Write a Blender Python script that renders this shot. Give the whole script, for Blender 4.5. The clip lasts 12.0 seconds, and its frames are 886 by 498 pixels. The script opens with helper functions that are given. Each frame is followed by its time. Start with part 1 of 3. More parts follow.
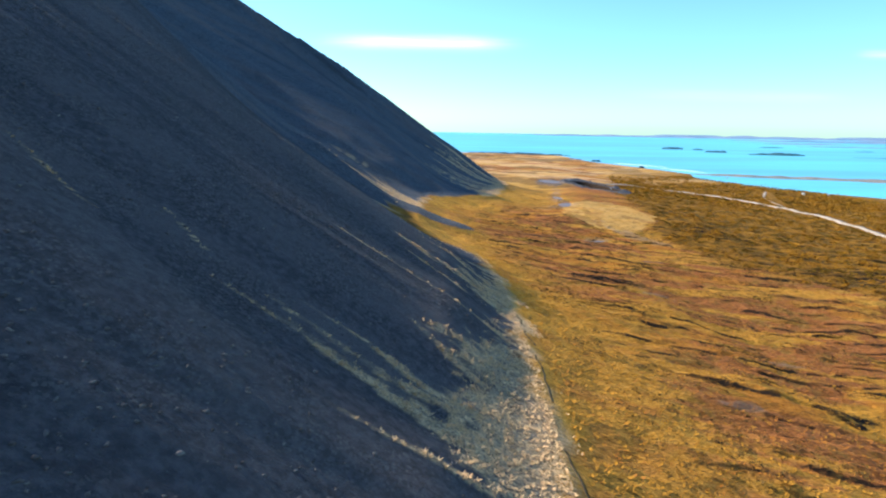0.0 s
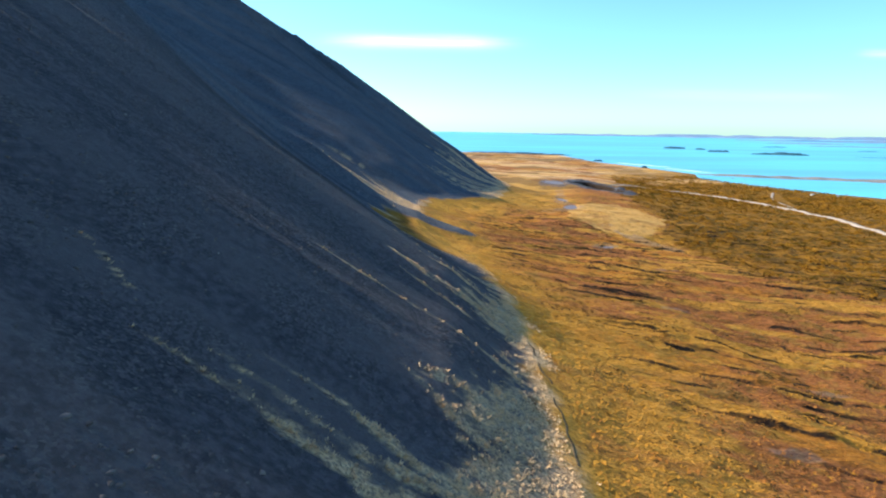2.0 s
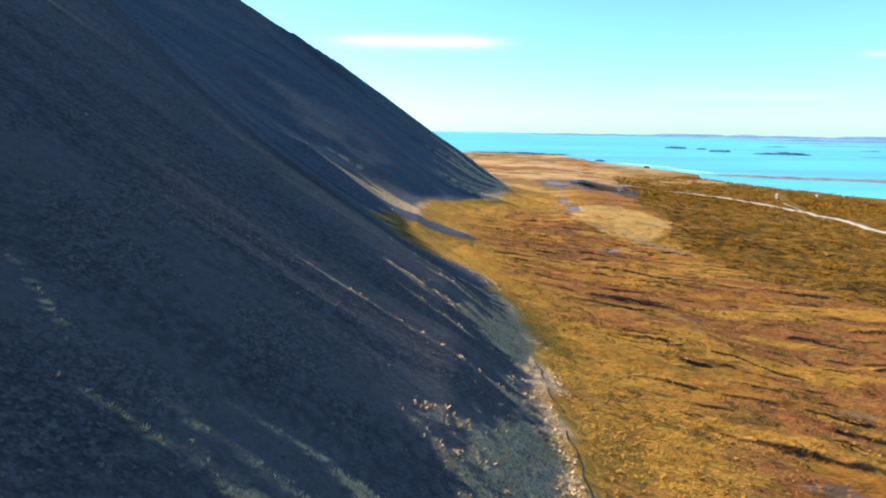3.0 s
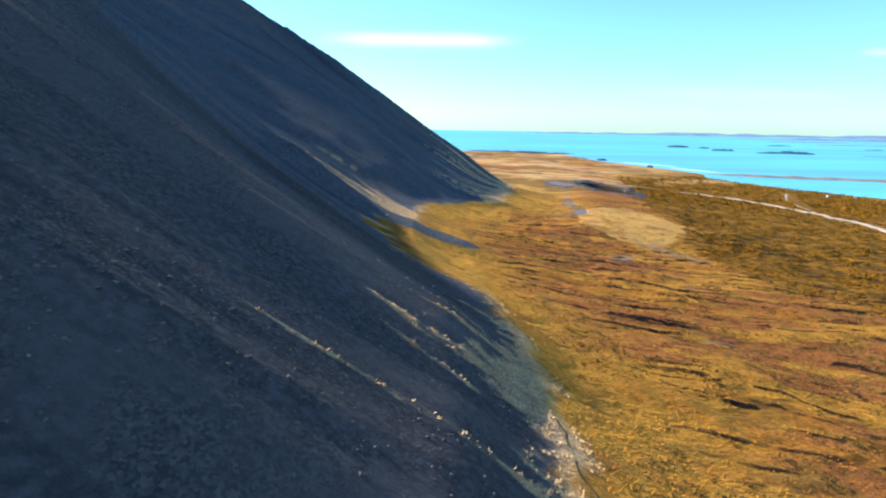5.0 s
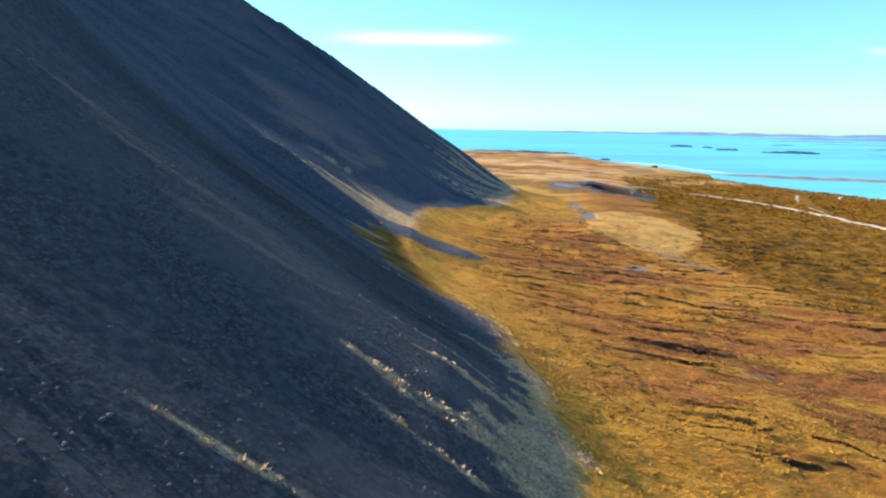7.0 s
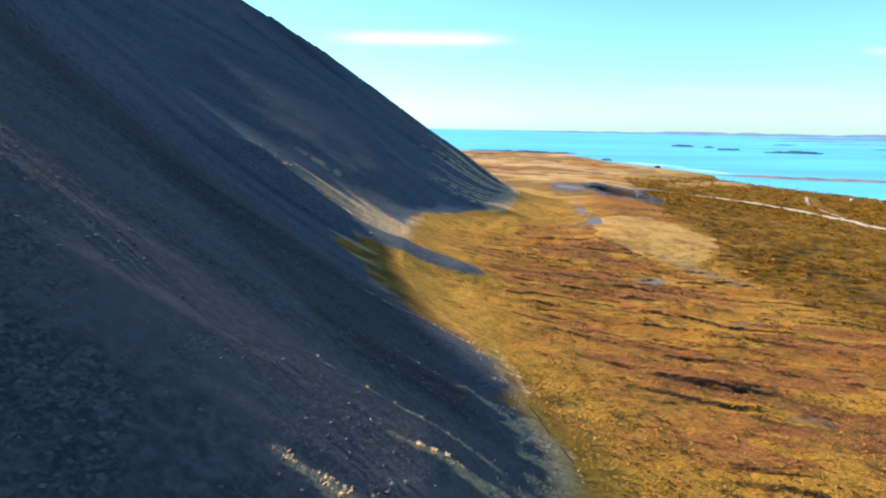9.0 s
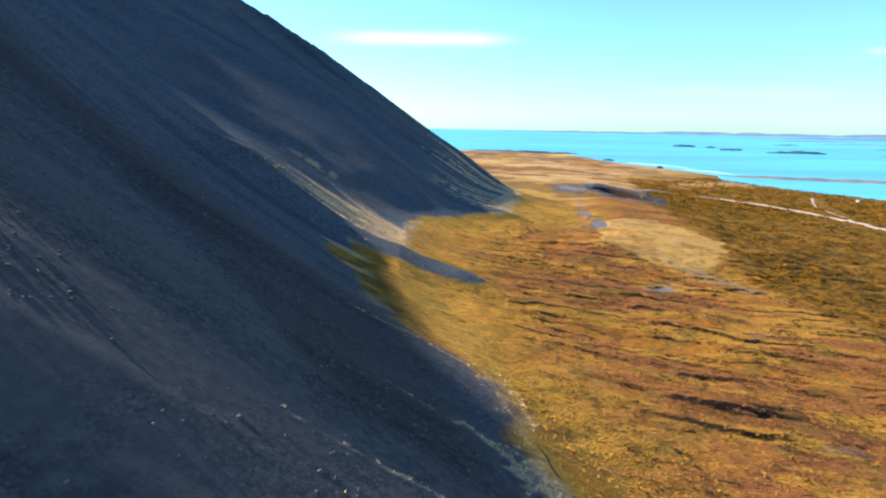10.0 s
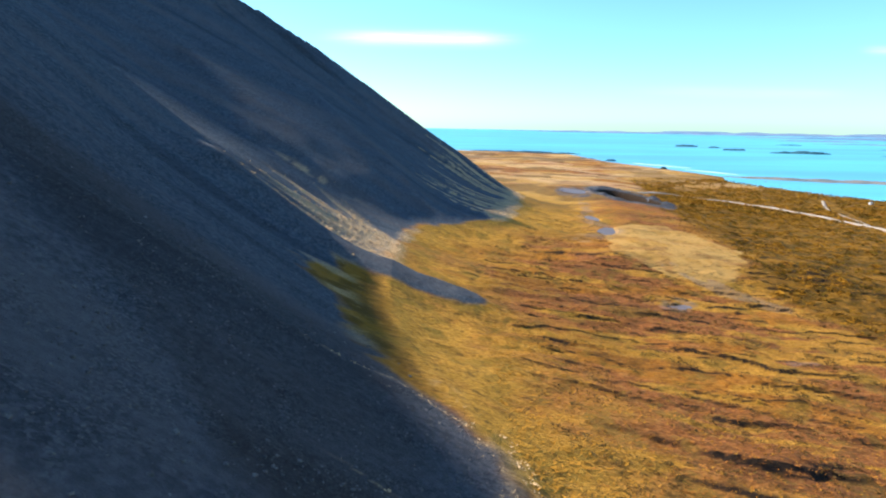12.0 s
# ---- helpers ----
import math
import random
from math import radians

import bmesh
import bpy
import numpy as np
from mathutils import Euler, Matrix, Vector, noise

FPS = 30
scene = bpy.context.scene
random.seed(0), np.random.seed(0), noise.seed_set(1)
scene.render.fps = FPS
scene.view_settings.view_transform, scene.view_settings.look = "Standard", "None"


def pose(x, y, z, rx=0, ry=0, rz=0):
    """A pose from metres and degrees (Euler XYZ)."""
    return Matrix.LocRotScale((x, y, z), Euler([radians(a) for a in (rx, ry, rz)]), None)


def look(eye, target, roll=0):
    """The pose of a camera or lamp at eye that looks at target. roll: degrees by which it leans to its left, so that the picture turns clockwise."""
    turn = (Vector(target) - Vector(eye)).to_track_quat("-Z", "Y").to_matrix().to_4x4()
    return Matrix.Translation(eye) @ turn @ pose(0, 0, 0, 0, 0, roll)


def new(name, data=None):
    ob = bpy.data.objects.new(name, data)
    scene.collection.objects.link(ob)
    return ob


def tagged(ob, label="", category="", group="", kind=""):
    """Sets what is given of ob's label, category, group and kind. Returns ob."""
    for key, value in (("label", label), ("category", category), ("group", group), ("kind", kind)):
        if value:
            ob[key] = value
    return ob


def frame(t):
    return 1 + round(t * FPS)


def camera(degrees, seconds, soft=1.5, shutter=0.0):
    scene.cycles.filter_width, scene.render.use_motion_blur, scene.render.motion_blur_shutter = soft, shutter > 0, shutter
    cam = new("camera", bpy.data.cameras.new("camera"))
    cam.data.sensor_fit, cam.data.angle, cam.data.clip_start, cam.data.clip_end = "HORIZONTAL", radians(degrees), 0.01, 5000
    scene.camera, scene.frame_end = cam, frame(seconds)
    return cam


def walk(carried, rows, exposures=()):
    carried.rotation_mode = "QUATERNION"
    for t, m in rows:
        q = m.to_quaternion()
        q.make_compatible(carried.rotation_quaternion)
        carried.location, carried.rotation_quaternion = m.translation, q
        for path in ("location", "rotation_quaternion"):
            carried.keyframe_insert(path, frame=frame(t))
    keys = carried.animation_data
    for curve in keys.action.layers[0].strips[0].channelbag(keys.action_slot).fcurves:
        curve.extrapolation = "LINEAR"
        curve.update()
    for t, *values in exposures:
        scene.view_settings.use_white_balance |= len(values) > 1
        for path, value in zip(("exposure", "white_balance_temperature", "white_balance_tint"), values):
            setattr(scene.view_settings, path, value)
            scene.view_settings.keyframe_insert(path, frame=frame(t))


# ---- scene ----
cam = camera(75.0, 12.0, 2.1)
PATH = [
    (0.0, look((0.02, 0.00, 40.01), (0.21, 97.78, 19.06), 0.88)),
    (0.5, look((-0.03, 2.63, 39.93), (0.21, 100.40, 18.93), 0.87)),
    (1.0, look((-0.05, 5.39, 39.92), (0.15, 103.16, 18.91), 0.87)),
    (1.5, look((-0.03, 8.40, 39.95), (0.15, 106.16, 18.93), 0.87)),
    (2.0, look((-0.02, 11.42, 39.95), (0.13, 109.18, 18.90), 0.87)),
    (2.5, look((-0.00, 14.66, 40.04), (0.15, 112.42, 18.97), 0.87)),
    (3.0, look((0.05, 17.78, 40.04), (0.13, 115.53, 18.95), 0.87)),
    (5.0, look((0.21, 31.79, 39.89), (0.30, 129.49, 18.56), 0.91)),
    (5.5, look((0.27, 35.26, 39.89), (0.32, 132.94, 18.50), 0.91)),
    (6.0, look((0.33, 38.55, 39.89), (0.27, 136.23, 18.44), 0.92)),
    (6.5, look((0.41, 41.98, 39.99), (0.31, 139.65, 18.53), 0.93)),
    (7.0, look((0.47, 45.32, 40.03), (0.37, 142.98, 18.54), 0.94)),
    (9.0, look((1.06, 60.04, 39.71), (1.08, 157.70, 18.19), 0.94)),
    (9.5, look((1.24, 63.56, 39.77), (1.22, 161.22, 18.24), 0.94)),
    (10.0, look((1.48, 66.69, 39.85), (1.35, 164.34, 18.31), 0.94)),
    (10.5, look((1.70, 69.99, 39.92), (1.49, 167.64, 18.35), 0.94)),
    (11.0, look((1.88, 73.18, 40.00), (1.62, 170.83, 18.42), 0.95)),
    (11.5, look((2.05, 76.53, 40.10), (1.79, 174.17, 18.52), 0.94)),
    (12.0, look((2.23, 79.68, 40.20), (1.99, 177.32, 18.61), 0.93)),
]
walk(cam, PATH)

# ---- light ----
SUN_AZ, SUN_EL = radians(66), radians(32.05)   # azimuth to the left of the flight direction
TO_SUN = Vector((-math.sin(SUN_AZ) * math.cos(SUN_EL), math.cos(SUN_AZ) * math.cos(SUN_EL), math.sin(SUN_EL)))
scene.view_settings.exposure = 0.85


def make_world():
    world = bpy.data.worlds.new("autumn_sky")
    scene.world = world
    world.use_nodes = True
    nt = world.node_tree
    nt.nodes.clear()
    out = nt.nodes.new("ShaderNodeOutputWorld")
    bg = nt.nodes.new("ShaderNodeBackground")
    sky = nt.nodes.new("ShaderNodeTexSky")
    sky.sky_type = "NISHITA"
    sky.sun_disc = False
    sky.sun_elevation = SUN_EL
    sky.sun_rotation = -SUN_AZ
    sky.air_density, sky.dust_density, sky.ozone_density = 1.0, 0.3, 2.0
    bg.inputs["Strength"].default_value = 0.13

    def calc(op, a, b=0.0):
        node = nt.nodes.new("ShaderNodeMath")
        node.operation = op
        for value, socket in ((a, node.inputs[0]), (b, node.inputs[1])):
            if hasattr(value, "is_output"):
                nt.links.new(value, socket)
            else:
                socket.default_value = value
        return node.outputs[0]

    # thin bars of high cloud low over the sea, given by the slopes of the direction
    coord = nt.nodes.new("ShaderNodeTexCoord")
    split = nt.nodes.new("ShaderNodeSeparateXYZ")
    nt.links.new(coord.outputs["Generated"], split.inputs[0])
    side = calc("DIVIDE", split.outputs[0], split.outputs[1])
    rise = calc("DIVIDE", split.outputs[2], split.outputs[1])
    place = nt.nodes.new("ShaderNodeCombineXYZ")
    nt.links.new(calc("MULTIPLY", side, 9.0), place.inputs[0])
    nt.links.new(calc("MULTIPLY", rise, 120.0), place.inputs[1])
    wisps = nt.nodes.new("ShaderNodeTexNoise")
    wisps.inputs["Scale"].default_value, wisps.inputs["Detail"].default_value = 1.0, 5.0
    nt.links.new(place.outputs[0], wisps.inputs["Vector"])
    total = None
    for su, sv, wu, wv, power in ((-0.043, 0.133, 0.13, 0.0095, 0.45), (0.74, 0.125, 0.05, 0.006, 0.2), (0.5, 0.055, 0.16, 0.008, 0.06)):
        du = calc("POWER", calc("ABSOLUTE", calc("DIVIDE", calc("SUBTRACT", side, su), wu)), 4.0)
        dv = calc("POWER", calc("ABSOLUTE", calc("DIVIDE", calc("SUBTRACT", rise, sv), wv)), 2.0)
        blob = calc("MULTIPLY", calc("POWER", 2.718, calc("MULTIPLY", calc("ADD", du, dv), -1.0)), power)
        total = blob if total is None else calc("ADD", total, blob)
    cover = calc("MULTIPLY", total, calc("ADD", wisps.outputs["Fac"], 0.15))
    tint = nt.nodes.new("ShaderNodeMix")
    tint.data_type, tint.blend_type = "RGBA", "MULTIPLY"
    tint.inputs[0].default_value = 1.0
    shift = nt.nodes.new("ShaderNodeMix")
    shift.data_type = "RGBA"
    shift.inputs[6].default_value, shift.inputs[7].default_value = (0.60, 1.0, 1.22, 1.0), (0.66, 0.88, 1.08, 1.0)
    high = nt.nodes.new("ShaderNodeMapRange")
    high.inputs["From Min"].default_value, high.inputs["From Max"].default_value = 0.16, 0.5
    nt.links.new(split.outputs[2], high.inputs["Value"])
    nt.links.new(high.outputs["Result"], shift.inputs[0])
    nt.links.new(shift.outputs[2], tint.inputs[7])
    nt.links.new(sky.outputs[0], tint.inputs[6])
    clouds = nt.nodes.new("ShaderNodeMix")
    clouds.data_type = "RGBA"
    clouds.inputs[7].default_value = (12.0, 12.0, 12.0, 1.0)
    nt.links.new(cover, clouds.inputs[0])
    nt.links.new(tint.outputs[2], clouds.inputs[6])
    nt.links.new(clouds.outputs[2], bg.inputs["Color"])
    nt.links.new(bg.outputs[0], out.inputs["Surface"])


make_world()
sun = new("sun", bpy.data.lights.new("sun", "SUN"))
sun.data.energy, sun.data.angle, sun.data.color = 5.0, radians(1.4), (1.0, 0.93, 0.82)
sun.matrix_world = look(TO_SUN * 600, (0, 0, 0))

# ---- terrain shape ----
SEA = -16.0
# foot of the mountain: x, y, z
FOOT = np.array([(6, -140, 13), (9, -40, 13), (9.5, 20, 12.8), (10.2, 42, 12.5), (11.2, 62, 12.2), (10.8, 85, 11.8), (11.0, 104, 11.2), (6.5, 128, 10.8),
                 (-2.0, 150, 10.4), (-7, 172, 10.2), (-8.5, 205, 10.2), (-9, 228, 10), (-4, 246, 9), (8, 260, 7.5), (21, 276, 6.3), (30, 310, 5),
                 (39, 360, 3.2), (42, 392, 2.0), (34, 425, 0.5), (0, 480, -2), (-80, 560, -4), (-400, 700, -6)], float)


def hash01(ix, iy, seed):
    n = (ix.astype(np.int64) * 374761393 + iy.astype(np.int64) * 668265263 + seed * 974634777) & 0x7FFFFFFF
    n = ((n ^ (n >> 13)) * 1274126177) & 0x7FFFFFFF
    return ((n ^ (n >> 16)) & 0xFFFFF) / float(0xFFFFF)


def vnoise(x, y, seed=0):
    """Smooth value noise, 0 to 1, lattice of 1."""
    x, y = np.broadcast_arrays(np.asarray(x, float), np.asarray(y, float))
    ix, iy = np.floor(x), np.floor(y)
    fx, fy = x - ix, y - iy
    fx, fy = fx * fx * fx * (fx * (fx * 6 - 15) + 10), fy * fy * fy * (fy * (fy * 6 - 15) + 10)
    a, b = hash01(ix, iy, seed), hash01(ix + 1, iy, seed)
    c, d = hash01(ix, iy + 1, seed), hash01(ix + 1, iy + 1, seed)
    return (a + (b - a) * fx) * (1 - fy) + (c + (d - c) * fx) * fy


def fbm(x, y, seed=0, octaves=4, gain=0.5):
    total, amp, norm = 0.0, 1.0, 0.0
    for i in range(octaves):
        total = total + amp * vnoise(x * 2 ** i + 17.3 * i, y * 2 ** i - 9.1 * i, seed + 31 * i)
        norm += amp
        amp *= gain
    return total / norm


def smooth(a, b, v):
    t = np.clip((v - a) / (b - a), 0, 1)
    return t * t * (3 - 2 * t)


def foot_distance(x, y):
    """Distance to the foot line, positive uphill, with the height of the foot and the place along the line."""
    best = np.full(x.shape, 1e9)
    zf, side, along = np.zeros(x.shape), np.ones(x.shape), np.zeros(x.shape)
    run = 0.0
    for (ax, ay, az), (bx, by, bz) in zip(FOOT[:-1], FOOT[1:]):
        ex, ey = bx - ax, by - ay
        length = math.hypot(ex, ey)
        t = np.clip(((x - ax) * ex + (y - ay) * ey) / length ** 2, 0, 1)
        dist = np.hypot(x - ax - t * ex, y - ay - t * ey)
        near = dist < best
        cross = ex * (y - ay) - ey * (x - ax)
        best = np.where(near, dist, best)
        zf = np.where(near, az + (bz - az) * t, zf)
        side = np.where(near, np.where(cross > 0, 1.0, -1.0), side)
        along = np.where(near, run + t * length, along)
        run += length
    return best * side, zf, along


def segment(x, y, a, b):
    """Distance from the segment a-b in plan and the share of the way along it."""
    ex, ey = b[0] - a[0], b[1] - a[1]
    t = np.clip(((x - a[0]) * ex + (y - a[1]) * ey) / (ex * ex + ey * ey), 0, 1)
    return np.hypot(x - a[0] - t * ex, y - a[1] - t * ey), t


COAST = [(3000, 150), (700, 280), (480, 420), (390, 502), (356, 543), (328, 592), (306, 672), (330, 735), (322, 765), (300, 850), (262, 970), (246, 1170), (160, 1215), (63, 1240), (-400, 1500), (-3000, 2400)]


def coast_distance(x, y):
    """Distance to the shore, positive inland."""
    best, side = np.full(x.shape, 1e9), np.ones(x.shape)
    for a, b in zip(COAST[:-1], COAST[1:]):
        d, t = segment(x, y, a, b)
        cross = (b[0] - a[0]) * (y - a[1]) - (b[1] - a[1]) * (x - a[0])
        near = d < best
        best, side = np.where(near, d, best), np.where(near, np.where(cross > 0, 1.0, -1.0), side)
    return best * side


# steepness of the scree by the place along the foot, given by its northing
STEEP_Y = [-140, 30, 60, 100, 115, 135, 155, 172, 200, 228, 240, 262, 290, 330, 355, 375, 395, 560]
STEEP_AT = np.interp(STEEP_Y, FOOT[:, 1],
                     np.concatenate([[0], np.cumsum(np.hypot(np.diff(FOOT[:, 0]), np.diff(FOOT[:, 1])))]))
STEEP = [0.645, 0.645, 0.645, 0.648, 0.672, 0.69, 0.68, 0.685, 0.632, 0.620, 0.622, 0.625, 0.598, 0.598, 0.64, 0.685, 0.72, 0.72]
# extra steepness high on the slope, chosen for where its shadow falls
UPPER_AT, UPPER = [60, 117, 132, 174, 188, 204, 216, 250, 272, 300, 360, 420], [0, 0, 0.15, 0.10, 0.18, 0.19, 0.0, -0.01, 0.0, 0.0, 0.0, 0.03]
APRON_AT = np.interp([0, 100, 118, 165, 190, 228, 240, 258, 274, 345, 380, 560], FOOT[:, 1], np.concatenate([[0], np.cumsum(np.hypot(np.diff(FOOT[:, 0]), np.diff(FOOT[:, 1])))]))
APRON_SOFT, APRON_BACK = [4.5, 4.5, 4.5, 5.0, 6.0, 6.0, 4.0, 4.0, 10.0, 9.0, 3.5, 3.5], [3.0, 3.0, 3.0, 4.0, 5.0, 4.0, 2.0, 2.0, 13.0, 11.0, 1.5, 1.5]
GRASS_AT = np.interp([-140, 30, 90, 104, 116, 130, 196, 203, 232, 241, 272, 284, 380, 400, 560], FOOT[:, 1],
                     np.concatenate([[0], np.cumsum(np.hypot(np.diff(FOOT[:, 0]), np.diff(FOOT[:, 1])))]))
GRASS = [0.4, 0.6, 0.95, 0.85, 0.22, 0.06, 0.05, 2.3, 2.6, 0.0, 0.0, 1.9, 1.9, 0.3, 0.2]
# strips of straw grass up the scree: climb over the foot, northing there, and half width at the top and at the bottom
STRIPS = [([44, 41, 36], [44.5, 43.4, 40.8], 0.12, 0.16), ([18, 6], [31.9, 32.1], 0.10, 0.38), ([27, 20, 12, 4], [42.0, 41.5, 39.6, 36.8], 0.18, 1.7),
          ([23, 13, 8], [43.8, 42.2, 42.4], 0.2, 0.8), ([21, 17, 10.8, 7], [46.5, 46.2, 43.4, 43.0], 0.15, 0.7), ([14, 10, 5], [54.4, 51.4, 48.5], 0.25, 0.9),
          ([13, 7.5, 3.5], [54.7, 56.8, 56.3], 0.5, 2.2), ([23, 16, 8, 1], [68.4, 68.2, 67.8, 66.0], 0.14, 0.8), ([18, 12, 6, 1], [85.3, 83.6, 84.0, 86.4], 0.3, 2.0),
          ([14, 8, 1], [91.0, 91.5, 94.2], 0.2, 0.8), ([18, 12, 6], [95.2, 95.0, 96.0], 0.10, 0.3), ([6, 3, 0], [112.5, 109.0, 103.5], 0.4, 1.0),
          ([15, 6, 1.5], [134.0, 135.6, 129.0], 0.10, 0.4), ([13, 10, 7], [114.0, 113.0, 111.5], 0.1, 0.3), ([16, 12, 8], [80.5, 79.0, 78.0], 0.1, 0.35), ([33, 29], [47.5, 45.0], 0.1, 0.15)]
APRON_Y, APRON_U = [20, 30, 34, 38, 42, 47, 50, 54, 58, 62, 66, 70, 76, 80, 84, 88, 92, 100, 104, 112, 120], [2, 2.5, 5, 9, 9, 6, 6, 8, 6, 1.5, 3, 4, 1.5, 3, 6, 5, 2, 2, 1.2, -0.8, -2.5]
# height of the great ribs over the even slope, by northing
RIB_Y, RIB = [10, 24, 30, 33, 37, 45, 48, 53, 60, 68, 76, 84, 90, 96, 102, 110, 120, 130, 145], [1.5, 1.9, 2.2, 1.9, 0.6, 0.6, 0.9, 2.0, 2.6, 2.6, 2.0, 2.9, 3.4, 3.1, 1.6, 0.3, -0.5, 0, 0]
TONGUE_A, TONGUE_B = (-40.0, 191.0), (5.0, 185.0)
FAN = (8.0, 196.0)
PIT = (109.0, 418.0)
# standing water: x, y, half length, half width, turn
POOLS = [(56, 206, 2.6, 1.5, 0.2), (61.5, 286, 3.0, 7.0, -0.3), (64, 318, 2.0, 6.0, 0.1),
         (107, 430, 6, 9, 0.0), (79, 427, 6, 11, 0.2)]
POOL_Z = []


def terrain(x, y):
    """Height and the masks of the land at x, y."""
    x, y = np.asarray(x, float), np.asarray(y, float)
    u, zf, s = foot_distance(x, y)
    wob = (fbm(s / 22, x * 0 + 3, 5, 3) - 0.5) * 5 * smooth(0, 12, u)
    up = np.maximum(u, 0)
    # the straight scree slope, eased into the plain
    soft, setback = np.interp(s, APRON_AT, APRON_SOFT), np.interp(s, APRON_AT, APRON_BACK)
    steep = np.interp(s, STEEP_AT, STEEP)
    steep = steep + (np.interp(y, STEEP_Y, STEEP) - steep) * smooth(25, 90, u)
    rise = steep * (soft * np.logaddexp(0, (u - setback) / soft))
    # swells added to the upper slope to steer the mountain's shadow
    rise = rise + np.interp(y, UPPER_AT, UPPER) * 8.0 * (np.logaddexp(0, (u - 30) / 8.0) - np.logaddexp(0, (u - 100) / 8.0))
    rise = rise + 0.035 * smooth(284, 302, y) * smooth(365, 345, y) * 8.0 * np.logaddexp(0, (u - 48) / 8.0)
    rise = rise + np.interp(y, [90, 105, 150], [0.13, 0.17, 0.24]) * smooth(190, 150, y) * 6.0 * np.logaddexp(0, (u - 46) / 6.0)
    hollow = smooth(212, 232, y) * smooth(296, 272, y) * 8.0
    rise = rise + hollow * (-0.10 * smooth(258, 249, y - 0.445 * (u - 28)) * np.logaddexp(0, (u - 32) / 8.0) + 0.16 * np.logaddexp(0, (u - 88) / 8.0))
    rise = rise + 0.06 * smooth(345, 378, y) * 8.0 * np.logaddexp(0, (u - 105) / 8.0)
    # unseen crest, its height chosen to place the shadow's edge near the foot
    crest = np.interp(y, [60, 90, 110, 130, 150, 170, 230, 330], [49.2, 50.6, 55.5, 60, 65, 78, 100, 118]) + 5 * vnoise(s / 40, s * 0, 9)
    rise = np.where(rise > crest, crest + (rise - crest) * 0.1, rise)
    down = np.maximum(-u, 0)
    plain = -(zf + 2.2) * 0.9 * (1 - np.exp(-down / 46)) - 0.035 * np.minimum(down, 300)
    # the plain swells towards the dry meadow and sinks towards the road
    plain = plain + smooth(20, 50, down) * (3.3 * smooth(212, 250, y) * smooth(530, 460, y) * smooth(140, 100, x) - 1.6 * smooth(45, 60, x) * smooth(150, 120, y))
    plain = plain - 4.5 * smooth(140, 200, x) * smooth(300, 420, y)
    z = zf + rise + plain
    # ribs and gullies that run down the slope
    amp = smooth(2, 26, u) * (1 - 0.45 * smooth(255, 285, y) * smooth(380, 350, y)) * (0.25 + 0.75 * smooth(110, 150, y))
    bend = (fbm(x / 30, y / 30, 41, 2) - 0.5) * 10
    rib1 = fbm((s + bend) / 17, u / 160, 11, 2) - 0.5
    rib2 = np.abs(fbm((s + bend * 0.6) / 6.0, u / 90, 13, 2) - 0.5)
    rib3 = vnoise((s + bend * 0.4) / 1.9, u / 30, 15) - 0.5
    z = z + amp * (rib1 * 4.2 - rib2 * 2.0 + 0.25) + smooth(0, 8, u) * rib3 * 0.28
    # the great ribs of the near slope, by northing, and the hollows between them
    lean = y - 0.12 * np.clip(u, 0, 60)
    z = z + sum(np.interp(lean + k, RIB_Y, RIB) for k in (-2, 0, 2)) / 3 * smooth(0, 11, u) * smooth(90, 50, u)
    # a lobe of debris that reaches out over the grass
    d, t = segment(x, y, TONGUE_A, TONGUE_B)
    lobe = 3.6 * np.exp(-(d / 7.2) ** 2) * (1 - 0.5 * t)
    z = z + lobe
    # hummocks and broken peat banks of the plain
    flat = smooth(2, -8, u)
    mid = smooth(420, 250, y)
    z = z + flat * (fbm(x / 14, y / 9, 21, 3) - 0.5) * 1.5 + flat * mid * (fbm(x / 2.6, y / 1.6, 23, 3) - 0.5) * 0.55
    q = y + 0.18 * x + (fbm(x / 60, y / 30, 27, 4) - 0.5) * 22 + (fbm(x / 3.5, y / 3.5, 28, 2) - 0.5) * 1.6
    bank = (q / 9.0) % 1.0
    broken = smooth(0.53, 0.60, 0.55 * fbm(x / 20 + 5, y / 5, 29, 3) + 0.45 * fbm(x / 5, y / 2.5, 30, 3)) * flat * smooth(300, 220, y) * smooth(-14, -30, u)
    z = z + broken * (smooth(0.0, 0.07, bank) * 0.62 * (1 - bank) - 0.18)
    cliff = broken * smooth(0.085, 0.055, bank) * smooth(0.0, 0.015, bank)
    q2 = y + 0.06 * x + (fbm(x / 40, y / 22, 37, 4) - 0.5) * 18
    bank2 = (q2 / 5.7) % 1.0
    broken2 = smooth(0.50, 0.57, 0.55 * fbm(x / 11 + 9, y / 4, 39, 3) + 0.45 * fbm(x / 3, y / 1.6, 40, 3)) * flat * smooth(330, 240, y) * smooth(-10, -22, u)
    z = z + broken2 * (smooth(0.0, 0.10, bank2) * 0.34 * (1 - bank2) - 0.10)
    cliff = np.maximum(cliff, broken2 * 0.8 * smooth(0.11, 0.07, bank2) * smooth(0.0, 0.02, bank2))
    # gravel pit
    dp = np.hypot((x - PIT[0]) / 1.0, (y - PIT[1]) / 2.3)
    pit = smooth(15.5, 12.5, dp)
    rim = np.exp(-((dp - 19) / 3.6) ** 2)
    rim = rim * (0.08 + 0.92 * smooth(400, 445, y))
    z = z + pit * -8.0 + rim * 1.8 * fbm(x / 7, y / 11, 51, 2)
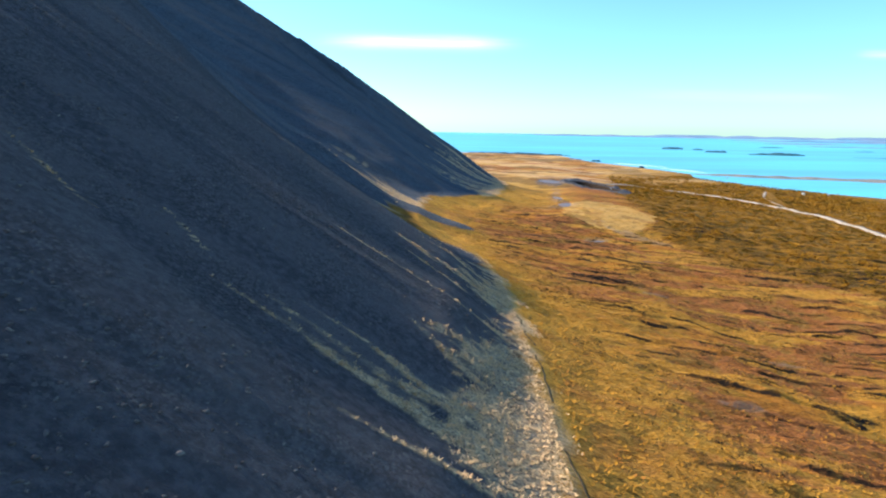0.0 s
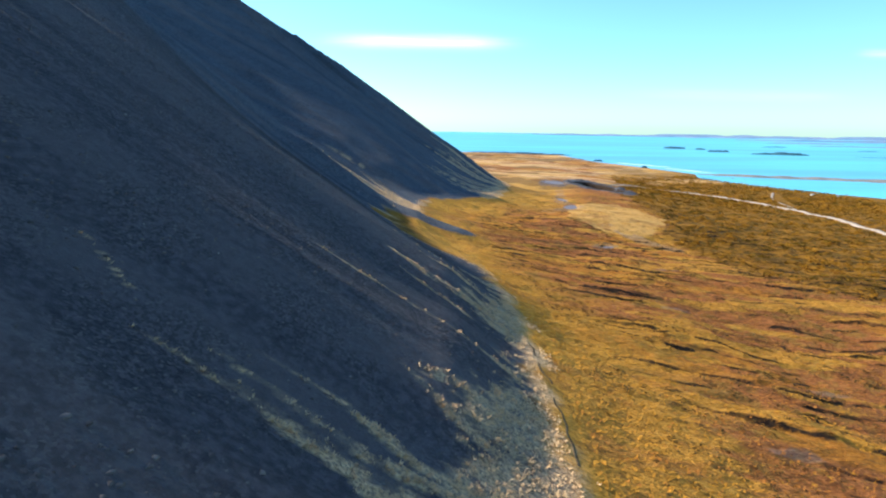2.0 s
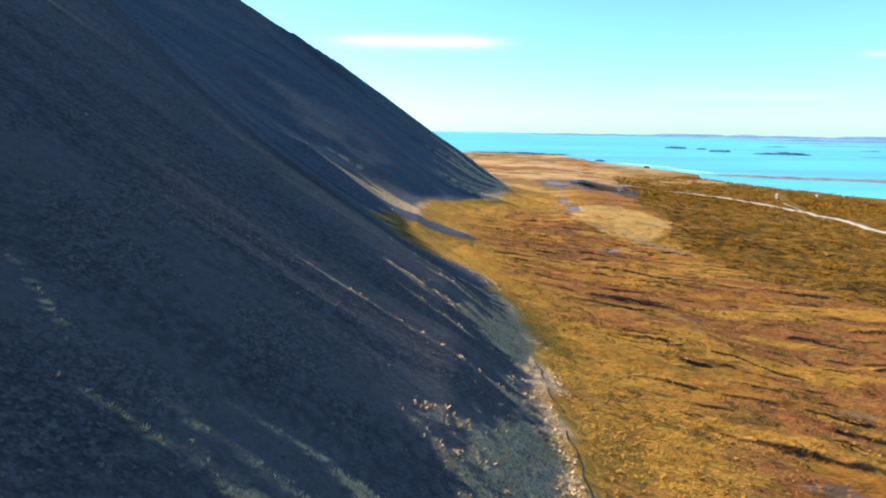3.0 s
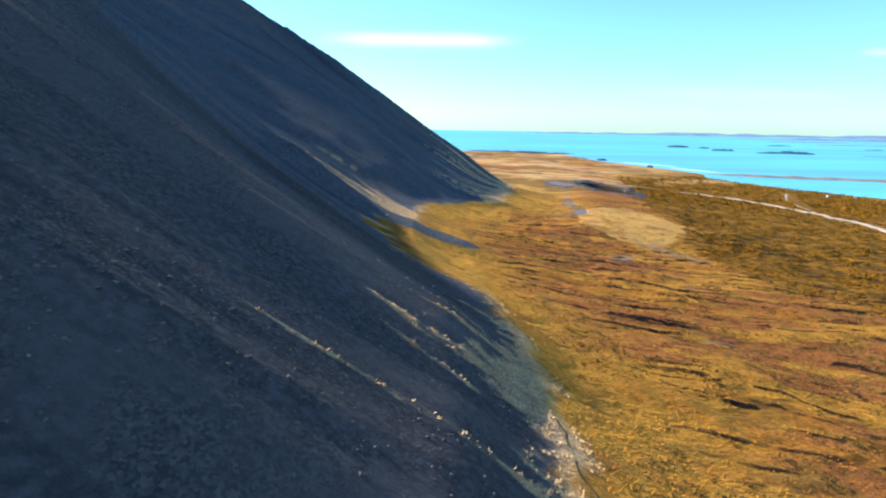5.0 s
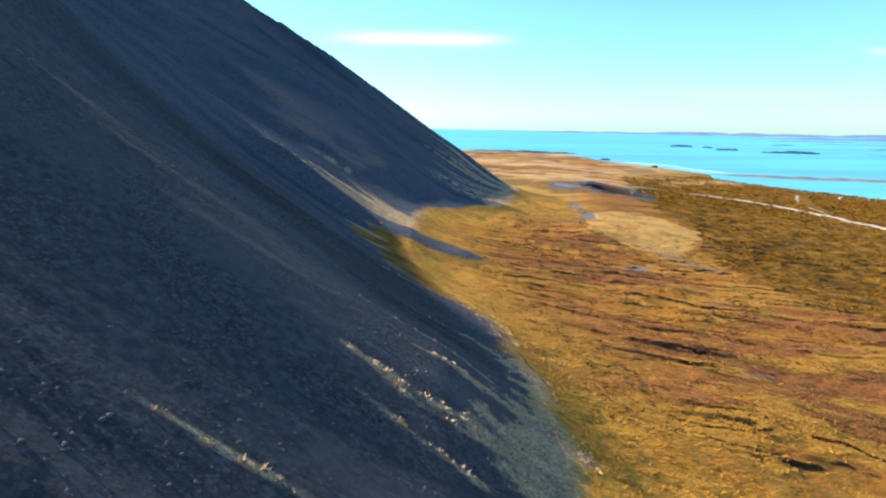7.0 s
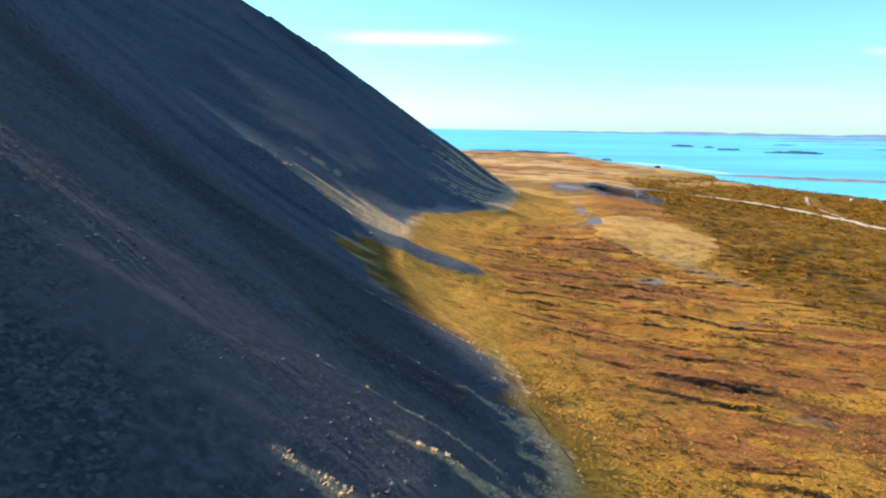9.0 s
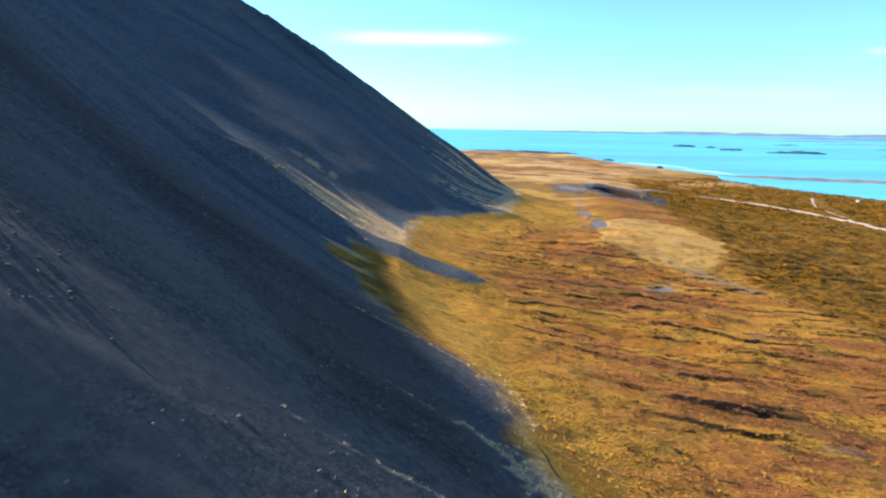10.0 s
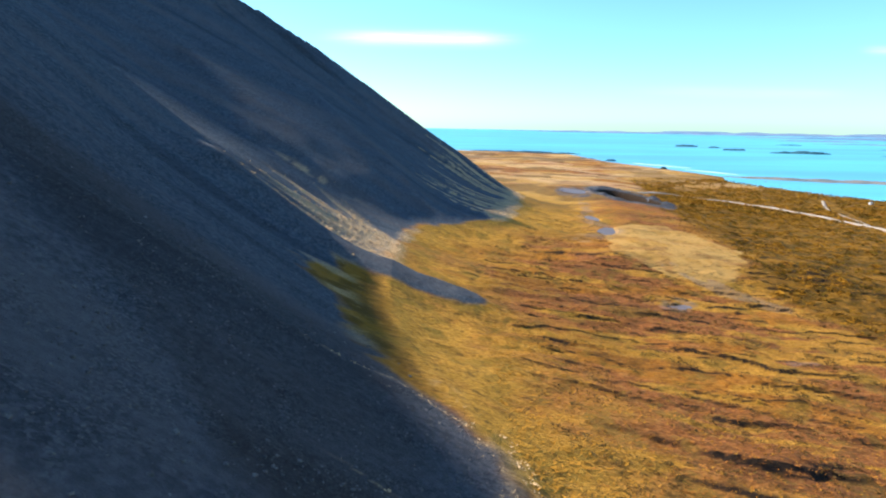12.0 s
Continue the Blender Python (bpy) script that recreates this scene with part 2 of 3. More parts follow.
    for (px, py, pa, pb, turn), level in zip(POOLS, POOL_Z):
        lx, ly = (x - px) * math.cos(turn) + (y - py) * math.sin(turn), (y - py) * math.cos(turn) - (x - px) * math.sin(turn)
        r = np.hypot(lx / pa, ly / pb) + (vnoise(x / pb, y / pb, 77) - 0.5) * 0.5
        z = z + (level - 0.35 - z) * smooth(1.35, 0.85, r)
    # the shore
    c = coast_distance(x, y)
    z = np.where(u < 0, np.minimum(z, SEA + 1.0 + 0.016 * np.maximum(c, 0) + 0.25 * np.maximum(c - 140, 0)), z)
    inland = smooth(-4, 30, c)
    z = np.where(c < 30, SEA - 1.5 + (np.maximum(z, SEA + 1.2) - SEA + 1.5) * inland, z)
    z = np.where((c >= 30) & (u < 0), np.maximum(z, SEA + 1.2), z)
    return z, u, s, cliff, d, t, dp, c


POOL_Z.extend([float(terrain(np.array([p[0]]), np.array([p[1]]))[0][0]) - 0.2 for p in POOLS])


# ---- materials ----
class Shade:
    """A node material, built by short calls."""

    def __init__(self, name):
        self.mat = bpy.data.materials.new(name)
        self.mat.use_nodes = True
        self.nt = self.mat.node_tree
        self.nt.nodes.clear()
        self.out = self.nt.nodes.new("ShaderNodeOutputMaterial")
        self.bsdf = self.nt.nodes.new("ShaderNodeBsdfPrincipled")
        self.nt.links.new(self.bsdf.outputs[0], self.out.inputs["Surface"])
        self.bsdf.inputs["Specular IOR Level"].default_value = 0.08
        self.place = self.nt.nodes.new("ShaderNodeNewGeometry").outputs["Position"]

    def put(self, value, socket):
        if hasattr(value, "is_output"):
            self.nt.links.new(value, socket)
        elif isinstance(value, tuple) and len(value) == 3:
            socket.default_value = (*value, 1.0) if socket.type == "RGBA" else value
        else:
            socket.default_value = value

    def stretch(self, sx, sy, sz, turn=0.0):
        node = self.nt.nodes.new("ShaderNodeMapping")
        node.inputs["Scale"].default_value = (sx, sy, sz)
        node.inputs["Rotation"].default_value = (0, 0, turn)
        self.nt.links.new(self.place, node.inputs["Vector"])
        return node.outputs[0]

    def noise(self, scale, detail=4.0, vector=None, rough=0.6):
        node = self.nt.nodes.new("ShaderNodeTexNoise")
        node.inputs["Scale"].default_value = scale
        node.inputs["Detail"].default_value = detail
        node.inputs["Roughness"].default_value = rough
        self.nt.links.new(self.place if vector is None else vector, node.inputs["Vector"])
        return node.outputs["Fac"]

    def cells(self, scale, vector=None, what="Distance"):
        node = self.nt.nodes.new("ShaderNodeTexVoronoi")
        node.inputs["Scale"].default_value = scale
        self.nt.links.new(self.place if vector is None else vector, node.inputs["Vector"])
        return node.outputs[what]

    def ramp(self, value, a, b, low=0.0, high=1.0):
        node = self.nt.nodes.new("ShaderNodeMapRange")
        node.interpolation_type = "SMOOTHSTEP"
        for key, v in (("From Min", a), ("From Max", b), ("To Min", low), ("To Max", high)):
            node.inputs[key].default_value = v
        self.put(value, node.inputs["Value"])
        return node.outputs["Result"]

    def math(self, op, a, b=0.0):
        node = self.nt.nodes.new("ShaderNodeMath")
        node.operation = op
        self.put(a, node.inputs[0])
        self.put(b, node.inputs[1])
        return node.outputs[0]

    def mix(self, fac, a, b, blend="MIX"):
        node = self.nt.nodes.new("ShaderNodeMix")
        node.data_type, node.blend_type = "RGBA", blend
        self.put(fac, node.inputs[0])
        self.put(a, node.inputs[6])
        self.put(b, node.inputs[7])
        return node.outputs[2]

    def attribute(self, name):
        node = self.nt.nodes.new("ShaderNodeAttribute")
        node.attribute_name = name
        split = self.nt.nodes.new("ShaderNodeSeparateColor")
        self.nt.links.new(node.outputs["Color"], split.inputs[0])
        return split.outputs[0], split.outputs[1], split.outputs[2], node.outputs["Alpha"]

    def random(self, island=False):
        if island:
            return self.nt.nodes.new("ShaderNodeNewGeometry").outputs["Random Per Island"]
        return self.nt.nodes.new("ShaderNodeObjectInfo").outputs["Random"]

    def bump(self, height, distance, strength=1.0):
        node = self.nt.nodes.new("ShaderNodeBump")
        node.inputs["Distance"].default_value = distance
        node.inputs["Strength"].default_value = strength
        self.nt.links.new(height, node.inputs["Height"])
        self.nt.links.new(node.outputs[0], self.bsdf.inputs["Normal"])

    def finish(self, color, rough=0.9, metal=0.0):
        self.put(color, self.bsdf.inputs["Base Color"])
        self.put(rough, self.bsdf.inputs["Roughness"])
        self.bsdf.inputs["Metallic"].default_value = metal
        return self.mat


def land_material():
    m = Shade("land")
    scree, pale, grey, peat_and_shade = m.attribute("cover_a")
    heath, gold, sand, scrub = m.attribute("cover_b")
    fine, mid, big = m.noise(9.0, 6), m.noise(1.3, 5), m.noise(0.16, 4)
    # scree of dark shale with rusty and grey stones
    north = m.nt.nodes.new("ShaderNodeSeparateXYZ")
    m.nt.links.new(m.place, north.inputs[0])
    # bluer and lighter towards the north: air haze put into the stone colour
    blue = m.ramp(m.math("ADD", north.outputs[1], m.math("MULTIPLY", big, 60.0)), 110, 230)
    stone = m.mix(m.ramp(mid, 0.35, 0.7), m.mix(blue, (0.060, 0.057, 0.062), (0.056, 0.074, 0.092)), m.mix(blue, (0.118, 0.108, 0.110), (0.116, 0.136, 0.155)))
    bands = m.noise(0.11, 5, m.stretch(0.10, 1.0, 0.10))
    stone = m.mix(m.ramp(bands, 0.46, 0.64, 0, 0.6), stone, m.mix(fine, (0.092, 0.082, 0.084), (0.165, 0.145, 0.138)))
    stone = m.mix(m.ramp(bands, 0.46, 0.34, 0, 0.5), stone, (0.036, 0.040, 0.049))
    pebble = m.cells(5.0, what="Color")
    rubble = m.ramp(big, 0.40, 0.62)
    stone = m.mix(m.math("MULTIPLY", rubble, m.ramp(pebble, 0.25, 0.6, 0.5, 0.0)), stone, (0.026, 0.026, 0.029))
    stone = m.mix(m.math("MULTIPLY", rubble, m.ramp(pebble, 0.66, 0.97, 0, 0.65)), stone, (0.18, 0.16, 0.14))
    stone = m.mix(m.ramp(fine, 0.58, 0.78, 0, 0.4), stone, (0.14, 0.122, 0.108))
    # grasses of the plain
    tuft = m.noise(2.6, 6, m.stretch(0.6, 1.2, 1.0))
    turf = m.mix(m.ramp(tuft, 0.3, 0.7), (0.26, 0.095, 0.013), (0.51, 0.203, 0.028))
    red = m.mix(m.ramp(tuft, 0.35, 0.68), (0.20, 0.070, 0.021), (0.42, 0.154, 0.044))
    yellow = m.mix(m.ramp(tuft, 0.3, 0.65), (0.33, 0.157, 0.017), (0.65, 0.325, 0.048))
    ground = m.mix(heath, turf, red)
    ground = m.mix(gold, ground, yellow)
    ground = m.mix(m.ramp(big, 0.52, 0.62, 0, 0.5), ground, m.mix(mid, (0.14, 0.09, 0.02), (0.30, 0.20, 0.03)))
    ground = m.mix(sand, ground, m.mix(mid, (0.49, 0.280, 0.078), (0.62, 0.365, 0.11)))
    ground = m.mix(scrub, ground, m.mix(m.ramp(big, 0.42, 0.58), (0.11, 0.060, 0.008), (0.28, 0.128, 0.014)))
    straw = m.mix(m.ramp(tuft, 0.3, 0.7), (0.57, 0.375, 0.19), (0.85, 0.565, 0.30))
    speck = m.noise(0.75, 6, m.stretch(0.55, 1.3, 1.0), 0.7)
    ground = m.mix(m.ramp(speck, 0.51, 0.64, 0, 0.6), ground, m.mix(mid, (0.085, 0.045, 0.014), (0.16, 0.085, 0.03)))
    ground = m.mix(m.ramp(speck, 0.46, 0.34, 0, 0.35), ground, m.mix(tuft, (0.42, 0.21, 0.05), (0.62, 0.34, 0.09)))
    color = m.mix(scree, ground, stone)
    clumps = m.ramp(m.noise(3.4, 4), 0.40, 0.56)
    color = m.mix(m.math("MULTIPLY", pale, m.math("ADD", m.math("MULTIPLY", clumps, 0.58), 0.34)), color, straw)
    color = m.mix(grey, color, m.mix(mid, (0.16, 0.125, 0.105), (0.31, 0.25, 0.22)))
    # bare peat and dark patches, plus the pit's shade as colour
    color = m.mix(peat_and_shade, color, (0.035, 0.022, 0.014))
    m.bump(m.math("ADD", m.math("MULTIPLY", fine, 0.5), tuft), 0.4, 0.9)
    return m.finish(color, 0.95)


LAND = land_material()


def water_material():
    m = Shade("sea_water")
    waves = m.noise(0.05, 4, m.stretch(0.4, 1.6, 1.0))
    m.bsdf.inputs["Specular IOR Level"].default_value = 0.35
    m.bump(waves, 1.2, 0.8)
    return m.finish(m.mix(m.ramp(m.noise(0.004, 3, m.stretch(0.3, 1.8, 1)), 0.35, 0.65), (0.12, 0.56, 0.66), (0.10, 0.40, 0.60)), 0.45)


WATER = water_material()


# ---- large structure ----
def axis_steps(stops):
    """Grid lines from (start, step) pairs; the last pair closes the axis."""
    values = []
    for (a, step), (b, _) in zip(stops[:-1], stops[1:]):
        values.extend(np.arange(a, b - step * 0.5, step))
    values.append(stops[-1][0])
    return np.array(values)


def covers(x, y):
    """Two four-fold masks of the ground's cover."""
    z, u, s, cliff, d, t, dp, c = terrain(x, y)
    edge = (fbm(x / 5, y / 5, 61, 3) - 0.5) * 5
    ragged = edge * 0.7 + (fbm(s / 7, s * 0 + 2, 60, 3) - 0.5) * 5
    # turf climbs a little way up between the scree and the lobe
    turf = np.interp(y, [132, 140, 150, 165, 174, 181, 189], [0, 8, 7, 10, 15, 13, 0])
    scree = smooth(-1.0, 2.0, u + ragged * (1 + 0.12 * turf) - turf)
    lobe = smooth(7.0, 5.0, d + edge * 0.5)
    scree = np.maximum(scree, lobe)
    # straw grass in strips that climb the ribs, thick on the aprons, absent in the fresh gullies
    bend = (fbm(x / 30, y / 30, 41, 2) - 0.5) * 5
    broad = fbm((s + bend) / 13.0, u / 60, 64, 2)
    clump = fbm(x / 1.3, y / 1.3, 66, 3)
    amount = np.interp(s, GRASS_AT, GRASS)
    tongue = fbm((s + bend) / np.where(s > 330, 3.2, 6.5), u / 110, 63, 3)
    reach = amount * 3.0 + (80 * amount + 160 * smooth(1.9, 2.4, amount)) * np.maximum(tongue - 0.51 + 0.05 * smooth(1.9, 2.4, amount), 0) + 4 * (broad - 0.5)
    near = smooth(150, 135, y)
    reach = reach + (np.interp(y, APRON_Y, APRON_U) + 5 * (tongue - 0.5) - reach) * near
    pale = smooth(-2.5, 0.0, u + ragged) * smooth(2.5, -1.0, u + (clump - 0.5) * 7 - reach) * np.maximum(smooth(0.0, 0.12, amount), near)
    pale = pale * (0.62 + 0.38 * smooth(0.62, 0.40, 0.5 * clump + 0.5 * fbm((s + bend) / 1.6, u / 30, 72, 2)))
    sway = (fbm(x / 6, y / 6, 68, 3) - 0.5) * 1.8
    gaps = smooth(0.40, 0.56, fbm(x / 0.9, y / 0.9, 70, 2) * 0.5 + fbm(x / 4, y / 3, 74, 2) * 0.5)
    for climb, north, thin, wide in STRIPS:
        half = np.interp(-u, [-c for c in climb], np.linspace(thin, wide, len(climb)))
        off = np.abs(y - np.interp(-u, [-c for c in climb], north) + sway * np.minimum(0.6, half)) / half
        inside = smooth(climb[0] + 1.0, climb[0] - 2.0, u + 4 * (broad - 0.5)) * smooth(climb[-1] - 1.5, climb[-1] + 0.5, u)
        pale = np.maximum(pale, smooth(1.3, 0.7, off + (clump - 0.5) * 1.6) * inside * (0.2 + 0.8 * gaps))
    rows = smooth(0.62, 0.67, fbm((s + bend) / 3.6, u / 90, 77, 2)) * smooth(0.4, 0.55, fbm(x / 2.5, y / 2.5, 78, 2))
    pale = np.maximum(pale, rows * smooth(48, 26, u) * smooth(1, 4, u) * smooth(0.5, 1.5, amount) * (1 - near))
    pale = pale * (1 - 0.6 * smooth(106, 116, y) * smooth(150, 140, y))
    bare = smooth(138, 146, y) * smooth(192, 187, y)
    pale = pale * (1 - bare) + bare * 0.55 * smooth(4, 8, u) * smooth(turf + 3, turf - 2, u) * smooth(0.46, 0.6, fbm((s + bend) / 3, u / 9, 96, 3))
    # the straw fan in the hollow, its streaks drawn together towards the lobe
    fx, fy = FAN[0] - x, y - FAN[1]
    phi, radius = np.degrees(np.arctan2(fy, fx)), np.hypot(fx, fy)
    phi = phi + (fbm(x / 9, y / 9, 82, 2) - 0.5) * 5
    streak = 0.6 * vnoise(phi / 3.2, radius / 60, 84) + 0.4 * vnoise(phi / 1.3, radius / 25, 86)
    spread = smooth(-4, 2, phi) * smooth(54, 47, phi) * (0.6 + 0.4 * smooth(14, 26, phi))
    top = 34 - 10 * smooth(9, 3, phi) + 26 * vnoise(phi / 4.5, phi * 0, 88) + 6 * smooth(25, 40, phi)
    spread = np.maximum(spread, smooth(-6, -2, phi) * smooth(5, 1, phi))
    fan = spread * smooth(top + 6, top - 14, radius) * smooth(0.18, 0.40, streak + 0.3 * smooth(44, 16, radius)) * smooth(-3, 0.5, u) * smooth(190, 196, y)
    pale = np.maximum(pale * (1 - smooth(188, 193, y) * smooth(246, 240, y) * smooth(-2, 2, u)), fan)
    pale = np.maximum(pale * (1 - 0.85 * lobe), fan) * smooth(66, 46, u)
    # paler tone on the backs of the great ribs, darker past the second
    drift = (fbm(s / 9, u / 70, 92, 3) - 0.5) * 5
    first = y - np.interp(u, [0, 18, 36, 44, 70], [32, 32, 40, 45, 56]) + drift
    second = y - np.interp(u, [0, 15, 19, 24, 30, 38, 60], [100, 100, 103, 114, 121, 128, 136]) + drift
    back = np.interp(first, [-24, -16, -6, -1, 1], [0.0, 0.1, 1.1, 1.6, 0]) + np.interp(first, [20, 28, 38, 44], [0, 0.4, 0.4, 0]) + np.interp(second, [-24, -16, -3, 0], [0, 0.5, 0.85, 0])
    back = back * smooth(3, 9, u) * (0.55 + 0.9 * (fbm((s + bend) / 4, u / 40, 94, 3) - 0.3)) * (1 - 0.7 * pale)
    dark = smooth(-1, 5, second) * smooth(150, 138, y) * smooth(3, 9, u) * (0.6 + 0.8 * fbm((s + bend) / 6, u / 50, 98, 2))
    grey = smooth(24, 20, dp + edge * 1.2) * 0.3 * smooth(13, 16, dp) * smooth(0.42, 0.55, fbm(x / 4, y / 9, 55, 3))
    scree = np.maximum(scree, smooth(24, 20, dp + edge * 1.2))
    grey = np.maximum(grey, 0.8 * smooth(11, 8, np.hypot(x - 79, (y - 424) / 3.0) + edge * 1.5))
    mud = (smooth(0.60, 0.70, fbm(x / 22 + 0.3 * y / 22, y / 8, 71, 4)) * smooth(-12, -25, u) * smooth(150, 110, x) * smooth(40, 90, y))
    heath = smooth(0.34, 0.51, fbm(x / 26, y / 12, 65, 4))
    gold = smooth(0.52, 0.62, fbm(x / 19 + 0.25 * y / 19, y / 4.6, 67, 5)) * smooth(360, 250, y) * 0.8
    gold = np.maximum(gold, smooth(-34, -5, u + ragged * 4) * smooth(3, -1, u - turf) * (0.95 - 0.6 * smooth(0, 4, u)) * (0.55 + 0.45 * smooth(0.40, 0.55, fbm(x / 9, y / 7, 62, 3))))
    wave = fbm(x / 11, y / 14, 76, 3) - 0.5
    dpatch = (np.abs((x - 76) / 20) ** 2.6 + np.abs((y - 267 - 0.35 * (x - 76)) / 34) ** 2.6) ** (1 / 2.6)
    sand = smooth(1.05, 0.97, dpatch + wave * 0.55) * (0.5 + 0.38 * smooth(0.38, 0.58, fbm(x / 5, y / 9, 78, 3)))
    flats = smooth(24, -14, x - np.interp(y, [300, 460, 560, 700], [100, 128, 230, 400]))
    sand = np.maximum(sand, smooth(330, 430, y) * 0.7 * smooth(0.40, 0.56, fbm(x / 55, y / 45, 69, 4)) * flats)
    marsh = np.full(x.shape, 99.0)
    for p0, p1, half in (((66, 238), (72, 228), 2.2), ((72, 228), (84, 213), 3.2), ((54, 204), (59, 210), 2.4), ((47, 266), (61, 286), 5.0), ((61, 286), (64, 325), 4.0), ((64, 325), (76, 390), 2.5), ((36, 67.5), (42, 69), 0.9), ((55, 92), (63, 94), 0.9), ((47, 128), (52, 129), 0.8), ((64, 175), (70, 177), 0.9)):
        marsh = np.minimum(marsh, segment(x, y, p0, p1)[0] / half)
    grey = np.maximum(grey, 0.38 * smooth(1.3, 0.7, marsh + wave * 1.6) * smooth(0.36, 0.5, fbm(x / 4, y / 5, 79, 3)))
    scrub = smooth(-5, 5, x - np.interp(y, [60, 130, 168, 193, 211, 231, 269, 335, 375, 440, 700], [190, 135, 106, 94, 91, 87, 99, 106, 110, 132, 200]) + edge * 1.6)
    scrub = scrub * (1 - np.clip(sand, 0, 1)) * (1 - scree) * smooth(900, 640, y)
    scrub = np.maximum(scrub, 0.9 * smooth(-1, 4, u + edge) * (1 - scree) * smooth(130, 138, y) * smooth(192, 186, y))
    far = smooth(300, 380, y) * (1 - scrub) * (1 - scree)
    dull = far * smooth(0.50, 0.60, fbm(x / 40, y / 36, 73, 4))
    pale = np.maximum(pale, 0.6 * far * smooth(0.45, 0.62, fbm(x / 50 + 4, y / 40, 75, 4)) * smooth(430, 560, y))
    heath = np.maximum(heath, far * smooth(0.5, 0.6, fbm(x / 30, y / 50, 80, 4)))
    gold = np.maximum(gold, 0.9 * smooth(-45, -25, u + wave * 30) * smooth(4, -2, u) * smooth(255, 285, y) * smooth(520, 430, y))
    beach = smooth(26, 8, c) * smooth(-8, 0, c)
    sand = np.maximum(sand, beach * 0.6)
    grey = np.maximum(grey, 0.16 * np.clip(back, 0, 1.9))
    cliff = cliff * (1 - smooth(0.2, 0.5, sand))
    # pit's inside: dark gravel with the shade of its walls put in the colour
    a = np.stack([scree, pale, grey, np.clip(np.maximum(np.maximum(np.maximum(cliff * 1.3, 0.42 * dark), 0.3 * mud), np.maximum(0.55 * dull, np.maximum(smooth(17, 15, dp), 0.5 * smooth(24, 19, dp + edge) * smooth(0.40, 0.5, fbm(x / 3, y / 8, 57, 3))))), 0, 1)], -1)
    b = np.stack([heath, gold, sand, scrub], -1)
    return z, u, a, b


def grid_mesh(name, gx, gy, z, u, a, b, keep):
    rows, cols = gx.shape
    idx = np.arange(rows * cols).reshape(rows, cols)
    quads = np.stack([idx[:-1, :-1], idx[:-1, 1:], idx[1:, 1:], idx[1:, :-1]], -1).reshape(-1, 4)
    uq = u.reshape(-1)[quads].max(1)
    sel = keep(uq)
    quads = quads[sel]
    used, inverse = np.unique(quads, return_inverse=True)
    co = np.stack([gx.ravel(), gy.ravel(), z.ravel()], -1)[used]
    me = bpy.data.meshes.new(name)
    me.vertices.add(len(used))
    me.vertices.foreach_set("co", co.ravel().astype(np.float32))
    n = len(quads)
    me.loops.add(n * 4)
    me.loops.foreach_set("vertex_index", inverse.ravel().astype(np.int32))
    me.polygons.add(n)
    me.polygons.foreach_set("loop_start", np.arange(0, n * 4, 4, dtype=np.int32))
    me.polygons.foreach_set("use_smooth", np.ones(n, dtype=bool))
    me.update(calc_edges=True)
    for key, values in (("cover_a", a), ("cover_b", b)):
        layer = me.attributes.new(key, "FLOAT_COLOR", "POINT")
        layer.data.foreach_set("color", values.reshape(-1, 4)[used].ravel().astype(np.float32))
    me.materials.append(LAND)
    return new(name, me)


XS = axis_steps([(-3200, 200), (-800, 40), (-400, 8), (-160, 2.0), (-70, 0.8), (-35, 0.4), (70, 0.6), (125, 1.4), (280, 6), (600, 40), (1200, 200), (3200, 1)])
YS = axis_steps([(-400, 40), (-120, 8), (-24, 1.0), (16, 0.4), (48, 0.3), (130, 0.45), (240, 1.0), (420, 2.5), (620, 10), (1500, 60), (2700, 1)])
GX, GY = np.meshgrid(XS, YS)
LAY = covers(GX, GY)
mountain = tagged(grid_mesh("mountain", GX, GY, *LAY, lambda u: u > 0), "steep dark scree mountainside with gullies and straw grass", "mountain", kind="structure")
ground = tagged(grid_mesh("ground", GX, GY, *LAY, lambda u: u <= 0), "boggy autumn tundra of golden and rusty grass", "ground", kind="structure")


def disc(name, radius, centre, z, material, segments=256):
    bm = bmesh.new()
    bmesh.ops.create_circle(bm, cap_ends=True, segments=segments, radius=radius, matrix=Matrix.Translation((*centre, z)))
    me = bpy.data.meshes.new(name)
    bm.to_mesh(me)
    bm.free()
    me.materials.append(material)
    return new(name, me)


sea = tagged(disc("water", 4800, (0, 40), SEA, WATER), "calm cyan sea reaching the horizon", "sea", kind="structure")


def height(x, y):
    return terrain(np.asarray(x, float), np.asarray(y, float))[0]


def mesh_object(name, verts, faces, material, smooth_faces=False):
    me = bpy.data.meshes.new(name)
    me.from_pydata(verts, [], faces)
    if smooth_faces:
        me.polygons.foreach_set("use_smooth", np.ones(len(me.polygons), dtype=bool))
    me.materials.append(material)
    return new(name, me)


def fast_mesh(name, co, tris, material):
    """A mesh of triangles from arrays."""
    me = bpy.data.meshes.new(name)
    n = len(tris)
    me.vertices.add(len(co))
    me.vertices.foreach_set("co", co.ravel().astype(np.float32))
    me.loops.add(n * 3)
    me.loops.foreach_set("vertex_index", tris.ravel().astype(np.int32))
    me.polygons.add(n)
    me.polygons.foreach_set("loop_start", np.arange(0, n * 3, 3, dtype=np.int32))
    me.update(calc_edges=True)
    me.materials.append(material)
    return new(name, me)


